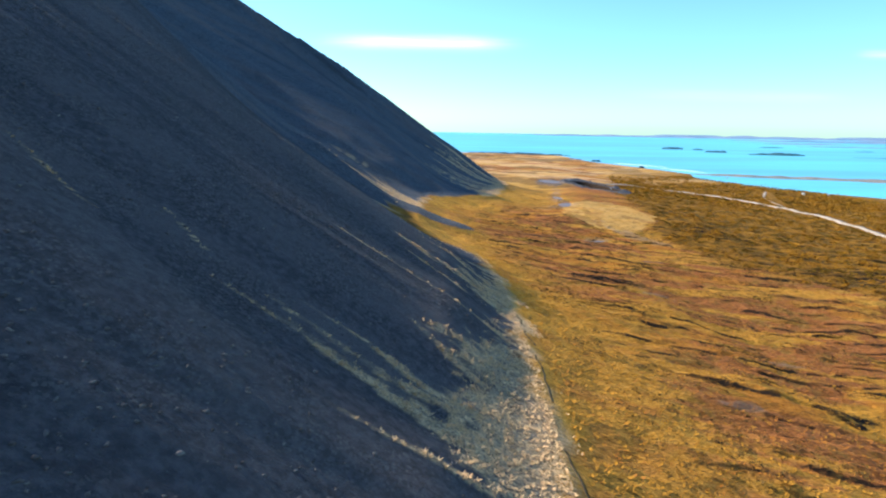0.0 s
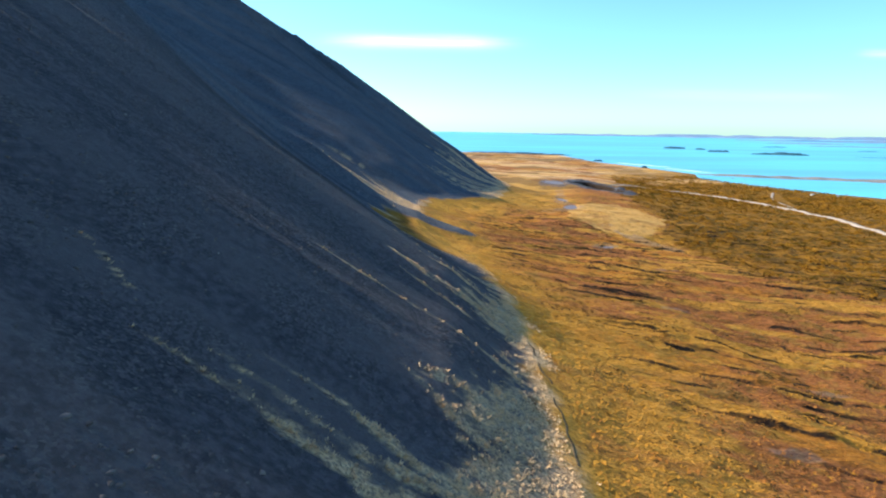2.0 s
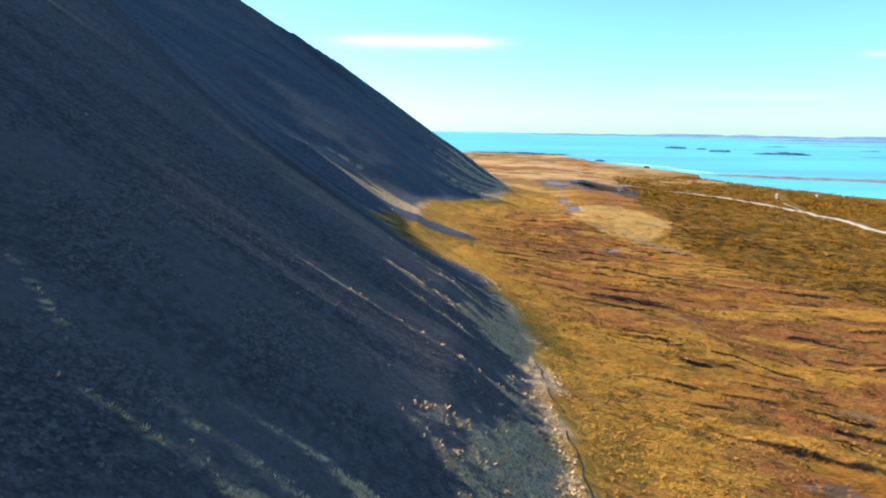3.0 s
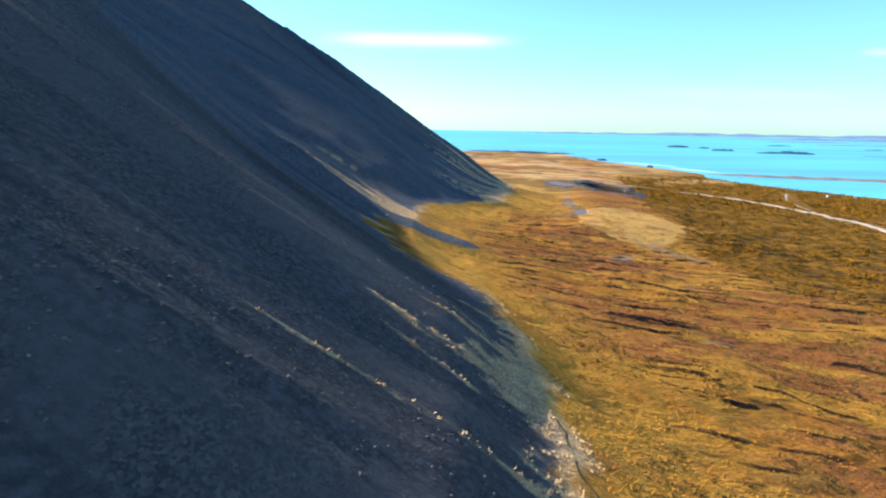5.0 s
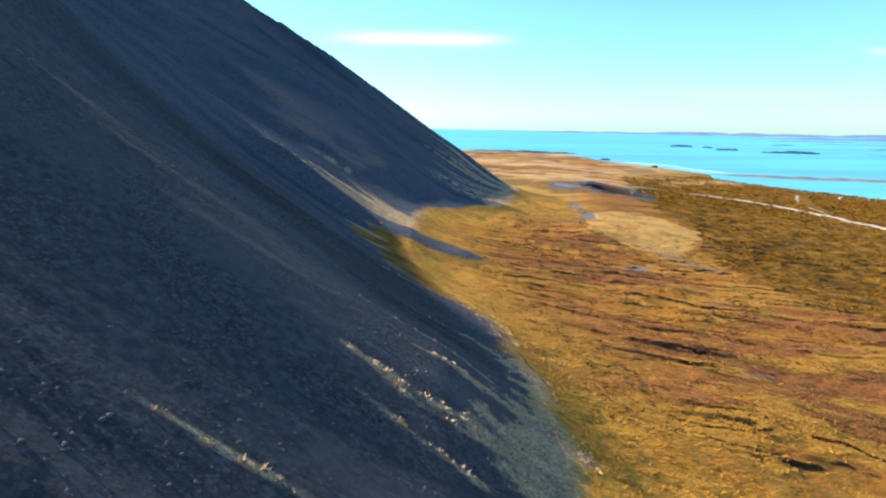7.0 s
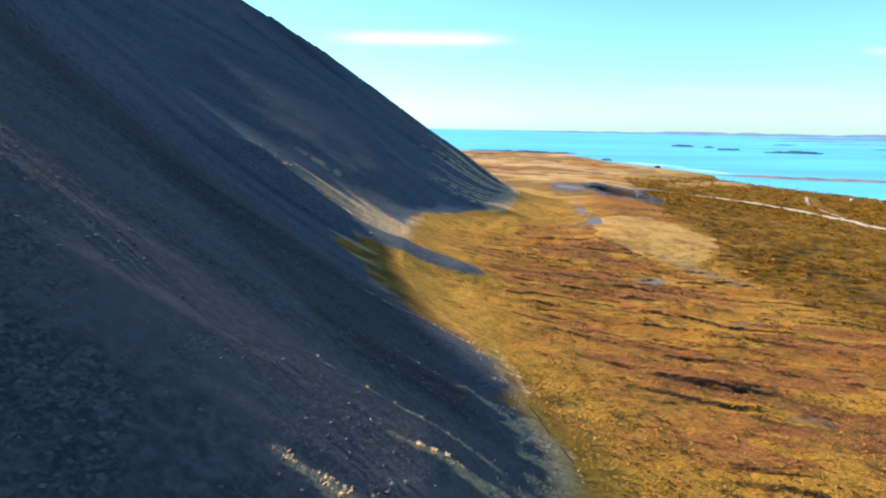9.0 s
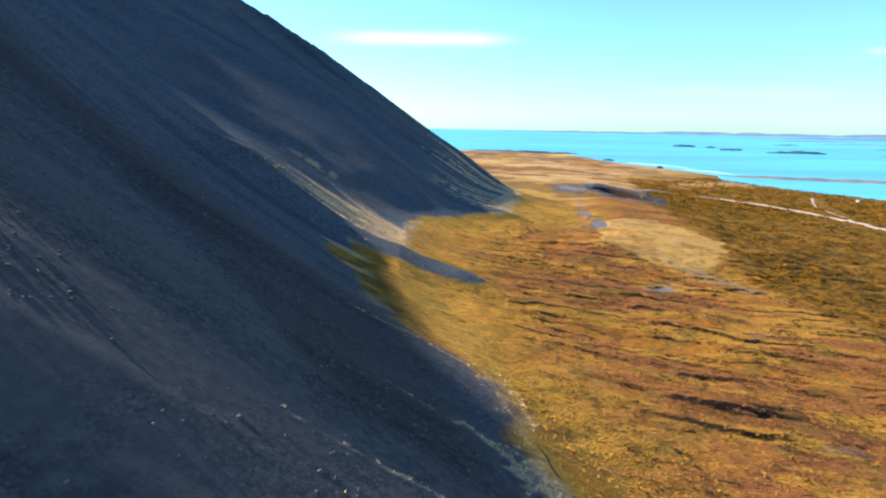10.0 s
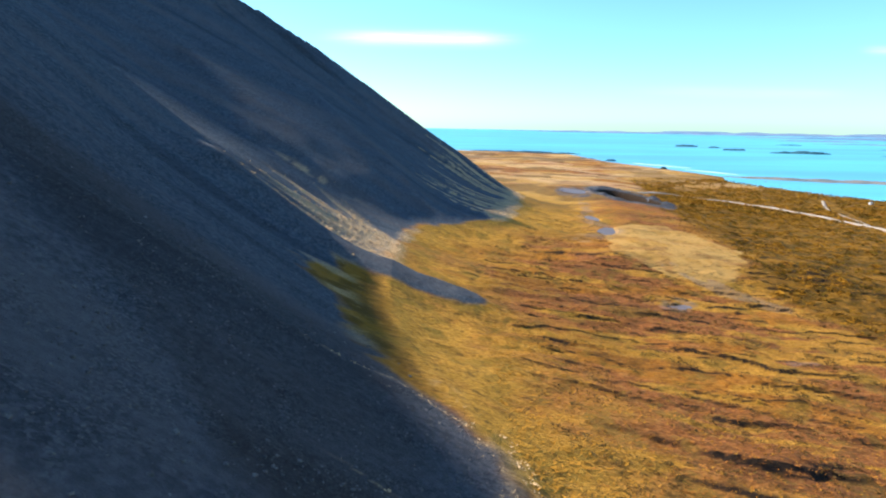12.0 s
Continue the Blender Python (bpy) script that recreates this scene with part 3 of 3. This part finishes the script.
def plain_material(name, low, high, scale=2.0, rough=0.95, island=False, spread=0.5, patch=0.18):
    m = Shade(name)
    color = m.mix(m.ramp(m.noise(scale, 5), 0.5 - patch, 0.5 + patch), low, high)
    if island:
        color = m.mix(m.math("MULTIPLY", m.random(True), spread), color, high)
        color = m.mix(m.ramp(m.random(True), 0.0, 0.35, spread * 0.8, 0.0), color, low)
    m.bump(m.noise(scale * 6, 4), 0.05, 0.5)
    return m.finish(color, rough)


ROAD = plain_material("road_gravel", (0.30, 0.24, 0.18), (0.46, 0.37, 0.29), 0.6)
EARTH = plain_material("trodden_earth", (0.06, 0.04, 0.022), (0.17, 0.115, 0.06), 1.2)
SANDBAR = plain_material("shore_sand", (0.13, 0.14, 0.14), (0.27, 0.24, 0.21), 0.05)
ISLET = plain_material("islet_rock", (0.03, 0.09, 0.12), (0.06, 0.15, 0.18), 0.05)
# the far shore's blue holds the sea haze in its base colour
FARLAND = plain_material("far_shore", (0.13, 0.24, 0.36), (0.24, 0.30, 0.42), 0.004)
SURF = plain_material("pale_shallows", (0.55, 0.68, 0.70), (0.80, 0.88, 0.88), 0.05)


def pool_material():
    m = Shade("peat_water")
    m.bsdf.inputs["Specular IOR Level"].default_value = 0.3
    m.bump(m.noise(3.0, 3), 0.05, 0.5)
    return m.finish(m.mix(m.noise(0.3, 3), (0.10, 0.075, 0.07), (0.20, 0.165, 0.16)), 0.5)


POOL = pool_material()


def ribbon(name, points, width, lift, material, crown=0.0, step=2.0, wander=0.0):
    """A strip that follows the ground along a line of places, in cross section five points wide."""
    pts = np.array(points, float)
    seg = np.hypot(np.diff(pts[:, 0]), np.diff(pts[:, 1]))
    run = np.concatenate([[0], np.cumsum(seg)])
    at = np.arange(0, run[-1], step)
    x, y = np.interp(at, run, pts[:, 0]), np.interp(at, run, pts[:, 1])
    for _ in range(3):
        x[1:-1], y[1:-1] = (x[:-2] + 2 * x[1:-1] + x[2:]) / 4, (y[:-2] + 2 * y[1:-1] + y[2:]) / 4
    tx, ty = np.gradient(x), np.gradient(y)
    norm = np.hypot(tx, ty)
    nx, ny = -ty / norm, tx / norm
    off = (fbm(at / 6.0, at * 0, 91, 3) - 0.5) * wander
    x, y = x + nx * off, y + ny * off
    w = width * (0.8 + 0.4 * vnoise(at / 5.0, at * 0, 93))
    verts, faces = [], []
    for i, across in enumerate((-0.5, -0.42, 0.0, 0.42, 0.5)):
        px, py = x + nx * across * w, y + ny * across * w
        z = height(px, py) + (lift + (wander * 0.03 * (vnoise(at / 2.3, at * 0, 95) - 0.55)) + crown * (1 - abs(across) * 2) if abs(across) < 0.45 else -0.25)
        verts.append(np.stack([px, py, z], -1))
    n = len(at)
    co = np.concatenate(verts)
    for a in range(4):
        for j in range(n - 1):
            faces.append((a * n + j, a * n + j + 1, (a + 1) * n + j + 1, (a + 1) * n + j))
    return mesh_object(name, co.tolist(), faces, material, True)


ROAD_LINE = [(118, 466), (135, 475), (152, 484), (180, 496), (203, 492), (221, 462), (231, 425), (233, 390), (226, 352), (214, 305), (208, 268), (205, 200), (205, 100), (208, 0)]
tagged(ribbon("road", ROAD_LINE, 4.0, 0.4, ROAD, 0.15),
       "pale gravel road across the tundra", "road", kind="structure")
tagged(ribbon("track", [(292, 522), (272, 488), (259, 461), (250, 434), (243, 410), (233, 388)], 2.4, 0.15, ROAD, 0.05),
       "short gravel track branching off the road", "track", kind="structure")
tagged(ribbon("footpath", [(FOOT[i][0] + 0.7, FOOT[i][1]) for i in range(1, 7)] + [(9.6, 114)], 0.3, 0.0, EARTH, 0.0, 0.5, 2.4),
       "narrow trodden path along the foot of the scree", "path", kind="structure")


def water_sheet(px, py, pa, pb, turn, level):
    ring = []
    for i in range(40):
        a = i * math.tau / 40
        r = 1.25
        lx, ly = math.cos(a) * pa * r, math.sin(a) * pb * r
        ring.append((px + lx * math.cos(turn) - ly * math.sin(turn), py + lx * math.sin(turn) + ly * math.cos(turn), level))
    return mesh_object("pool", ring, [tuple(range(40))], POOL)


for p, level in zip(POOLS, POOL_Z):
    tagged(water_sheet(*p, level - 0.06), "still grey pool of water lying in the bog", "pool", group="pools in the bog")


def mound(name, cx, cy, la, lb, top, turn, material, seed, cells_long=40, cells_wide=8):
    """A low, uneven bank of land that rises out of the water."""
    verts, faces = [], []
    for i in range(cells_long + 1):
        for j in range(cells_wide + 1):
            a, b = 2 * i / cells_long - 1, 2 * j / cells_wide - 1
            edge = math.sqrt(max(0.0, 1 - a * a)) * (0.6 + 0.8 * float(vnoise(i * 0.35, seed * 7.3, seed)))
            lx, ly = a * la, b * lb * edge
            bulge = (1 - b * b) * math.sqrt(max(0.0, 1 - a * a)) * (0.4 + 1.2 * float(vnoise(i * 0.3, j * 0.4, seed + 3)))
            verts.append((cx + lx * math.cos(turn) - ly * math.sin(turn), cy + lx * math.sin(turn) + ly * math.cos(turn), SEA - 0.5 + 0.55 * (1 - b * b) + top * bulge))
    w = cells_wide + 1
    for i in range(cells_long):
        for j in range(cells_wide):
            faces.append((i * w + j, (i + 1) * w + j, (i + 1) * w + j + 1, i * w + j + 1))
    return mesh_object(name, verts, faces, material, True)


# islets and banks off the shore
for i, (cx, cy, la, lb, top, turn) in enumerate([(650, 1662, 32, 11, 4.6, 0.05), (697, 1604, 15, 8, 3.2, 0.0), (681, 1462, 27, 10, 4.4, -0.1), (764, 1340, 60, 11, 4.4, -0.25),
                                                (1070, 1913, 45, 9, 1.8, 0.1), (1180, 1640, 30, 7, 1.4, 0.1), (960, 1262, 70, 5, 0.8, -0.3)]):
    tagged(mound("islet", cx, cy, la, lb, top, turn, ISLET, 11 + i, 28, 8), "low dark rocky islet in the shallow sea", "islet", group="islets off the shore")
for i, (cx, cy, la, lb, top, turn) in enumerate([(455, 686, 150, 22, 1.6, -0.36), (650, 606, 130, 26, 1.8, -0.42)]):
    tagged(mound("sandbar", cx, cy, la, lb, top, turn, SANDBAR, 31 + i, 60, 8), "thin brown sandbar closing off the lagoon", "sandbar", group="sandbars", kind="structure")
for i, (cx, cy, la, lb, top, turn) in enumerate([(304, 905, 55, 7, 0.4, -1.05), (330, 800, 40, 6, 0.4, -1.1)]):
    tagged(mound("shoal", cx, cy, la, lb, top, turn, SURF, 41 + i, 40, 6), "pale wave-washed shoal at the shore", "shoal", group="shoals", kind="structure")
# distant land, hazed by its material's colour alone
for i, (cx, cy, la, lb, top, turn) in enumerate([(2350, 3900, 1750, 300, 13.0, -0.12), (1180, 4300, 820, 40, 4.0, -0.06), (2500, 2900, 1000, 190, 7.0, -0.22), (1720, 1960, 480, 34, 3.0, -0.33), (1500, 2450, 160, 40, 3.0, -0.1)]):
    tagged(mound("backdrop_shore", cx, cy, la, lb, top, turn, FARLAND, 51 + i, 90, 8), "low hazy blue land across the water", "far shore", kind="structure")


# ---- vegetation and stones ----
rng = np.random.default_rng(7)


def scatter(count, x0, x1, y0, y1, weight):
    """Places drawn over a stretch of the plan by a weight of the cover masks."""
    px, py = rng.uniform(x0, x1, count * 6), rng.uniform(y0, y1, count * 6)
    z, u, a, b = covers(px, py)
    keep = rng.random(len(px)) < weight(px, py, u, a, b)
    px, py, z, u = px[keep][:count], py[keep][:count], z[keep][:count], u[keep][:count]
    return px, py, z, u


def tufts(name, places, blades, size, lean, material, tall=1.0):
    """Tufts of grass: a few blades each, spread about a root."""
    px, py, pz, _ = places
    n = len(px)
    scale = size * (0.5 + rng.random(n) ** 2 * 1.3)
    root = np.repeat(np.stack([px, py, pz - 0.03], -1), blades, 0)
    s = np.repeat(scale, blades)
    ang = rng.random(n * blades) * math.tau
    out = np.stack([np.cos(ang), np.sin(ang), 0 * ang], -1)
    side = np.stack([-np.sin(ang), np.cos(ang), 0 * ang], -1)
    rise = rng.uniform(0.6, 1.1, n * blades) * tall
    spread = rng.uniform(0.2, 1.0, n * blades) * lean
    base = root + out * (s * 0.25)[:, None]
    tip = root + out * (s * (0.3 + spread))[:, None] + np.array([0, 0, 1.0]) * (s * rise)[:, None]
    co = np.stack([base - side * (s * 0.28)[:, None], base + side * (s * 0.28)[:, None], tip], 1).reshape(-1, 3)
    return fast_mesh(name, co, np.arange(n * blades * 3).reshape(-1, 3), material)


GOLD = plain_material("golden_grass", (0.30, 0.137, 0.014), (0.52, 0.245, 0.034), 0.15, island=True, spread=0.3)
RUST = plain_material("rusty_sedge", (0.24, 0.088, 0.016), (0.46, 0.175, 0.034), 0.15, island=True, spread=0.3)
STRAW = plain_material("straw_grass", (0.54, 0.36, 0.18), (0.82, 0.55, 0.29), 0.5, island=True)
WILLOW = plain_material("dwarf_willow_leaves", (0.12, 0.070, 0.008), (0.34, 0.155, 0.014), 0.10, island=True, spread=0.15, patch=0.09)
HEATHER = plain_material("dark_heather", (0.045, 0.030, 0.010), (0.15, 0.085, 0.025), 0.3, island=True)

tagged(tufts("golden_grass", scatter(42000, 9, 110, 40, 230, lambda x, y, u, a, b: (u < -1.6) * (0.06 + 0.94 * b[:, 1]) * (1 - a[:, 2]) * smooth(300, 90, y)), 4, 0.20, 1.4, GOLD, 0.6),
       "tufts of golden bog grass", "grass", kind="stuff")
tagged(tufts("rusty_sedge", scatter(34000, 12, 125, 40, 240, lambda x, y, u, a, b: (u < -2) * (0.25 + 0.7 * b[:, 0]) * (1 - b[:, 1]) * (1 - a[:, 2]) * smooth(300, 90, y)), 4, 0.19, 1.4, RUST, 0.6),
       "rusty brown sedge and heath tufts", "sedge", kind="stuff")
tagged(tufts("straw_grass", scatter(44000, -45, 14, 18, 135, lambda x, y, u, a, b: (u > -3) * a[:, 1] * (np.abs(u + 0.7) > 0.7) * (0.15 + 0.85 * smooth(0.42, 0.55, fbm(x / 0.8, y / 0.8, 105, 2)))), 6, 0.16, 1.3, STRAW, 0.75),
       "pale straw-coloured grass tufts on the scree apron", "grass", kind="stuff")
tagged(tufts("straw_grass", scatter(6000, -45, 45, 180, 390, lambda x, y, u, a, b: (u > -3) * a[:, 1]), 5, 0.34, 1.3, STRAW, 0.6),
       "pale straw-coloured grass on the far aprons", "grass", kind="stuff")


def road_distance(x, y):
    best = np.full(x.shape, 1e9)
    for a, b in zip(ROAD_LINE[:-1], ROAD_LINE[1:]):
        best = np.minimum(best, segment(x, y, a, b)[0])
    return best


def shrubs(name, places, leaves, size, material):
    """Low domed bushes made of many small leaf clumps."""
    px, py, pz, _ = places
    n = len(px)
    rad = size * (0.5 + rng.random(n) ** 1.5 * 1.2)
    r = np.repeat(rad, leaves)
    theta = rng.random(n * leaves) * math.tau
    up = rng.random(n * leaves)
    flat = np.sqrt(1 - up * up) * rng.uniform(0.55, 1.1, n * leaves)
    centre = np.repeat(np.stack([px, py, pz], -1), leaves, 0) + np.stack([np.cos(theta) * flat * r, np.sin(theta) * flat * r, up * r * 0.55 * rng.uniform(0.7, 1.15, n * leaves)], -1)
    span = r * rng.uniform(0.22, 0.5, n * leaves)
    tri = centre[:, None, :] + rng.normal(0, 0.75, (n * leaves, 3, 3)) * span[:, None, None] * np.array([1, 1, 0.45])
    return fast_mesh(name, tri.reshape(-1, 3), np.arange(n * leaves * 3).reshape(-1, 3), material)


tagged(shrubs("dwarf_willow", scatter(9000, 70, 330, 140, 480, lambda x, y, u, a, b: b[:, 3] * (road_distance(x, y) > 4.5) * (segment(x, y, (292, 522), (243, 410))[0] > 4) * (0.35 + 0.65 * smooth(0.4, 0.6, fbm(x / 9, y / 5, 101, 3)))), 30, 0.85, WILLOW),
       "low dwarf willow scrub in orange and olive", "scrub", kind="stuff")
tagged(shrubs("dwarf_willow", scatter(4500, 120, 345, 400, 690, lambda x, y, u, a, b: b[:, 3] * (road_distance(x, y) > 5) * (segment(x, y, (292, 522), (243, 410))[0] > 4)), 14, 1.5, WILLOW),
       "distant dwarf willow scrub in brown and olive", "scrub", kind="stuff")
tagged(shrubs("heather", scatter(16000, 14, 150, 45, 330, lambda x, y, u, a, b: (u < -5) * (b[:, 2] < 0.25) * smooth(0.48, 0.60, fbm(x / 8, y / 4, 103, 3)) * smooth(-4, -10, u)), 9, 0.36, HEATHER),
       "dark clumps of heather in the bog", "heather", kind="stuff")

ROCK = plain_material("shale_stone", (0.05, 0.046, 0.045), (0.17, 0.15, 0.135), 1.2, 0.85, island=True)
PALE_ROCK = plain_material("pale_stone", (0.13, 0.12, 0.11), (0.28, 0.25, 0.22), 1.5, 0.85)


def unit_rock(seed, subdivisions=1):
    bm = bmesh.new()
    bmesh.ops.create_icosphere(bm, subdivisions=subdivisions, radius=1.0)
    r = random.Random(seed)
    stretch = (r.uniform(0.7, 1.3), r.uniform(0.7, 1.2), r.uniform(0.45, 0.8))
    for v in bm.verts:
        k = 0.8 + 0.9 * noise.noise(v.co * 1.3 + Vector((seed * 3.1, 0, 0))) + r.uniform(-0.12, 0.12)
        v.co = Vector((v.co.x * stretch[0], v.co.y * stretch[1], v.co.z * stretch[2])) * k
    bm.verts.ensure_lookup_table()
    co = np.array([v.co[:] for v in bm.verts])
    tris = np.array([[v.index for v in f.verts] for f in bm.faces])
    bm.free()
    return co, tris


def stones(name, places, low, high, material):
    px, py, pz, _ = places
    shapes = [unit_rock(k, 1) for k in range(6)]
    all_co, all_tri, start = [], [], 0
    kind = rng.integers(0, 6, len(px))
    for k in range(6):
        co, tri = shapes[k]
        sel = np.where(kind == k)[0]
        size = low + (high - low) * rng.random(len(sel)) ** 4
        turn = rng.random(len(sel)) * math.tau
        c, s = np.cos(turn)[:, None], np.sin(turn)[:, None]
        x = (co[None, :, 0] * c - co[None, :, 1] * s) * size[:, None] + px[sel][:, None]
        y = (co[None, :, 0] * s + co[None, :, 1] * c) * size[:, None] + py[sel][:, None]
        z = co[None, :, 2] * size[:, None] + pz[sel][:, None]
        all_co.append(np.stack([x, y, z], -1).reshape(-1, 3))
        all_tri.append((tri[None] + (np.arange(len(sel)) * len(co))[:, None, None]).reshape(-1, 3) + start)
        start += len(sel) * len(co)
    return fast_mesh(name, np.concatenate(all_co), np.concatenate(all_tri), material)


tagged(stones("scree_stones", scatter(24000, -60, 11, 12, 150, lambda x, y, u, a, b: (u > 2) * a[:, 0] * (1 - 0.8 * a[:, 1]) * (0.25 + 0.75 * smooth(0.45, 0.6, fbm(x / 9, y / 9, 111, 3)))), 0.03, 0.20, ROCK),
       "loose dark shale stones of the scree", "scree", kind="stuff")


def boulder_mesh(seed):
    co, tri = unit_rock(seed, 2)
    me = bpy.data.meshes.new("boulder")
    me.from_pydata(co.tolist(), [], tri.tolist())
    me.materials.append(PALE_ROCK if seed % 3 == 0 else ROCK)
    return me


BOULDERS = [boulder_mesh(s) for s in range(20, 26)]
bx, by, bz, bu = scatter(110, -42, 9, 16, 145, lambda x, y, u, a, b: (u > 2) * 0.5)
for i in range(len(bx)):
    ob = new("boulder", BOULDERS[i % 6])
    size = float(0.08 + 0.15 * rng.random() ** 3)
    ob.matrix_world = Matrix.LocRotScale((bx[i], by[i], bz[i] + size * 0.15), Euler((0.2, 0.1, float(rng.random() * 6.28))), (size, size, size))
    tagged(ob, "pale weathered boulder lying on the scree" if i % 6 == 1 else "dark shale boulder lying on the scree", "boulder", group="boulders on the scree")


# dark rocks along the shore
for i, (cx, cy, la, lb, top, turn) in enumerate([(283, 830, 4.5, 2.5, 3.0, 0.1), (258, 985, 9, 3, 2.0, -0.2), (230, 1020, 14, 4, 1.6, 0.1)]):
    tagged(mound("shore_rock", cx, cy, la, lb, top + 0.4, turn, ISLET, 71 + i, 14, 6), "dark rock standing at the shore", "rock", group="rocks at the shore")
tagged(mound("shore_bank", 150, 1200, 110, 8, 3.2, -0.22, ISLET, 81, 60, 6), "dark low bank along the far shore", "bank", kind="structure")


def part(name, bm, material, parent, label=""):
    me = bpy.data.meshes.new(name)
    bm.to_mesh(me)
    bm.free()
    me.materials.append(material)
    ob = new(name, me)
    ob.parent = parent
    return tagged(ob, label)


def box(x0, x1, y0, y1, z0, z1, bevel=0.02):
    bm = bmesh.new()
    bmesh.ops.create_cube(bm, size=1.0, matrix=Matrix.Translation(((x0 + x1) / 2, (y0 + y1) / 2, (z0 + z1) / 2)) @ Matrix.Diagonal((x1 - x0, y1 - y0, z1 - z0, 1)))
    bmesh.ops.bevel(bm, geom=bm.edges[:], offset=bevel, segments=1, affect="EDGES")
    return bm


WHITE = plain_material("white_boards", (0.66, 0.66, 0.64), (0.80, 0.80, 0.78), 3.0, 0.6)
TIN = plain_material("grey_tin", (0.22, 0.23, 0.25), (0.34, 0.35, 0.37), 2.0, 0.45)


def hut(x, y, turn, length, width, tall):
    """A small white hut with a ridged roof, a door and a window."""
    root = tagged(new("hut"), "small white wooden hut standing near the lagoon", "hut", group="huts by the lagoon")
    root.matrix_world = pose(x, y, float(height([x], [y])[0]) - 0.1, 0, 0, turn)
    part("wall", box(-length / 2, length / 2, -width / 2, width / 2, 0, tall), WHITE, root)
    bm = bmesh.new()
    a, b, e = length / 2 + 0.2, width / 2 + 0.2, tall + width * 0.32
    low = [bm.verts.new(v) for v in ((-a, -b, tall), (a, -b, tall), (a, b, tall), (-a, b, tall), (-a, 0, e), (a, 0, e))]
    for f in ((0, 1, 5, 4), (2, 3, 4, 5), (0, 4, 3), (1, 2, 5), (3, 2, 1, 0)):
        bm.faces.new([low[i] for i in f])
    part("roof", bm, TIN, root, "grey tin roof")
    part("door", box(-0.4, 0.4, -width / 2 - 0.04, -width / 2 + 0.01, 0.1, tall * 0.85, 0.01), TIN, root)
    part("window", box(length / 4, length / 4 + 0.5, -width / 2 - 0.03, -width / 2 + 0.01, tall * 0.45, tall * 0.8, 0.01), POOL, root)


hut(315, 503, 20, 2.4, 2.0, 1.7)
hut(333, 497, -35, 1.8, 1.6, 1.5)


HEAP = plain_material("pit_gravel", (0.035, 0.036, 0.043), (0.10, 0.10, 0.11), 0.5)


def gravel_heap(x, y, radius, tall, seed):
    """A slumped cone of dug gravel with an uneven crest."""
    verts, faces, rings, segs = [], [], 7, 22
    r = random.Random(seed)
    lean = (r.uniform(-0.25, 0.25), r.uniform(-0.25, 0.25))
    for i in range(rings):
        f = i / (rings - 1)
        for j in range(segs):
            a = j * math.tau / segs
            rad = radius * (1 - f * 0.97) * (0.8 + 0.4 * float(vnoise(math.cos(a) * 1.5 + seed, math.sin(a) * 1.5, 5)))
            px, py = x + math.cos(a) * rad + lean[0] * radius * f, y + math.sin(a) * rad * 1.2 + lean[1] * radius * f
            verts.append((px, py, tall * f ** 0.85))
        if i:
            for j in range(segs):
                k = (j + 1) % segs
                faces.append(((i - 1) * segs + j, (i - 1) * segs + k, i * segs + k, i * segs + j))
    faces.append(tuple(range((rings - 1) * segs, rings * segs)))
    base = height([v[0] for v in verts], [v[1] for v in verts])
    verts = [(v[0], v[1], float(h) - 0.25 + v[2]) for v, h in zip(verts, base)]
    return tagged(mesh_object("gravel_heap", verts, faces, HEAP), "dark grey heap of gravel at the pit", "gravel heap", group="heaps at the gravel pit")


for i, (x, y, radius, tall) in enumerate([(91, 404, 4.0, 1.6), (98, 384, 3.5, 0.7), (115, 380, 4.0, 0.7), (127, 400, 5.0, 1.6), (128, 426, 5.0, 1.8), (90, 428, 4.5, 1.5), (79, 398, 3.5, 0.8), (73, 432, 4.0, 0.8)]):
    gravel_heap(x, y, radius, tall, 300 + i)
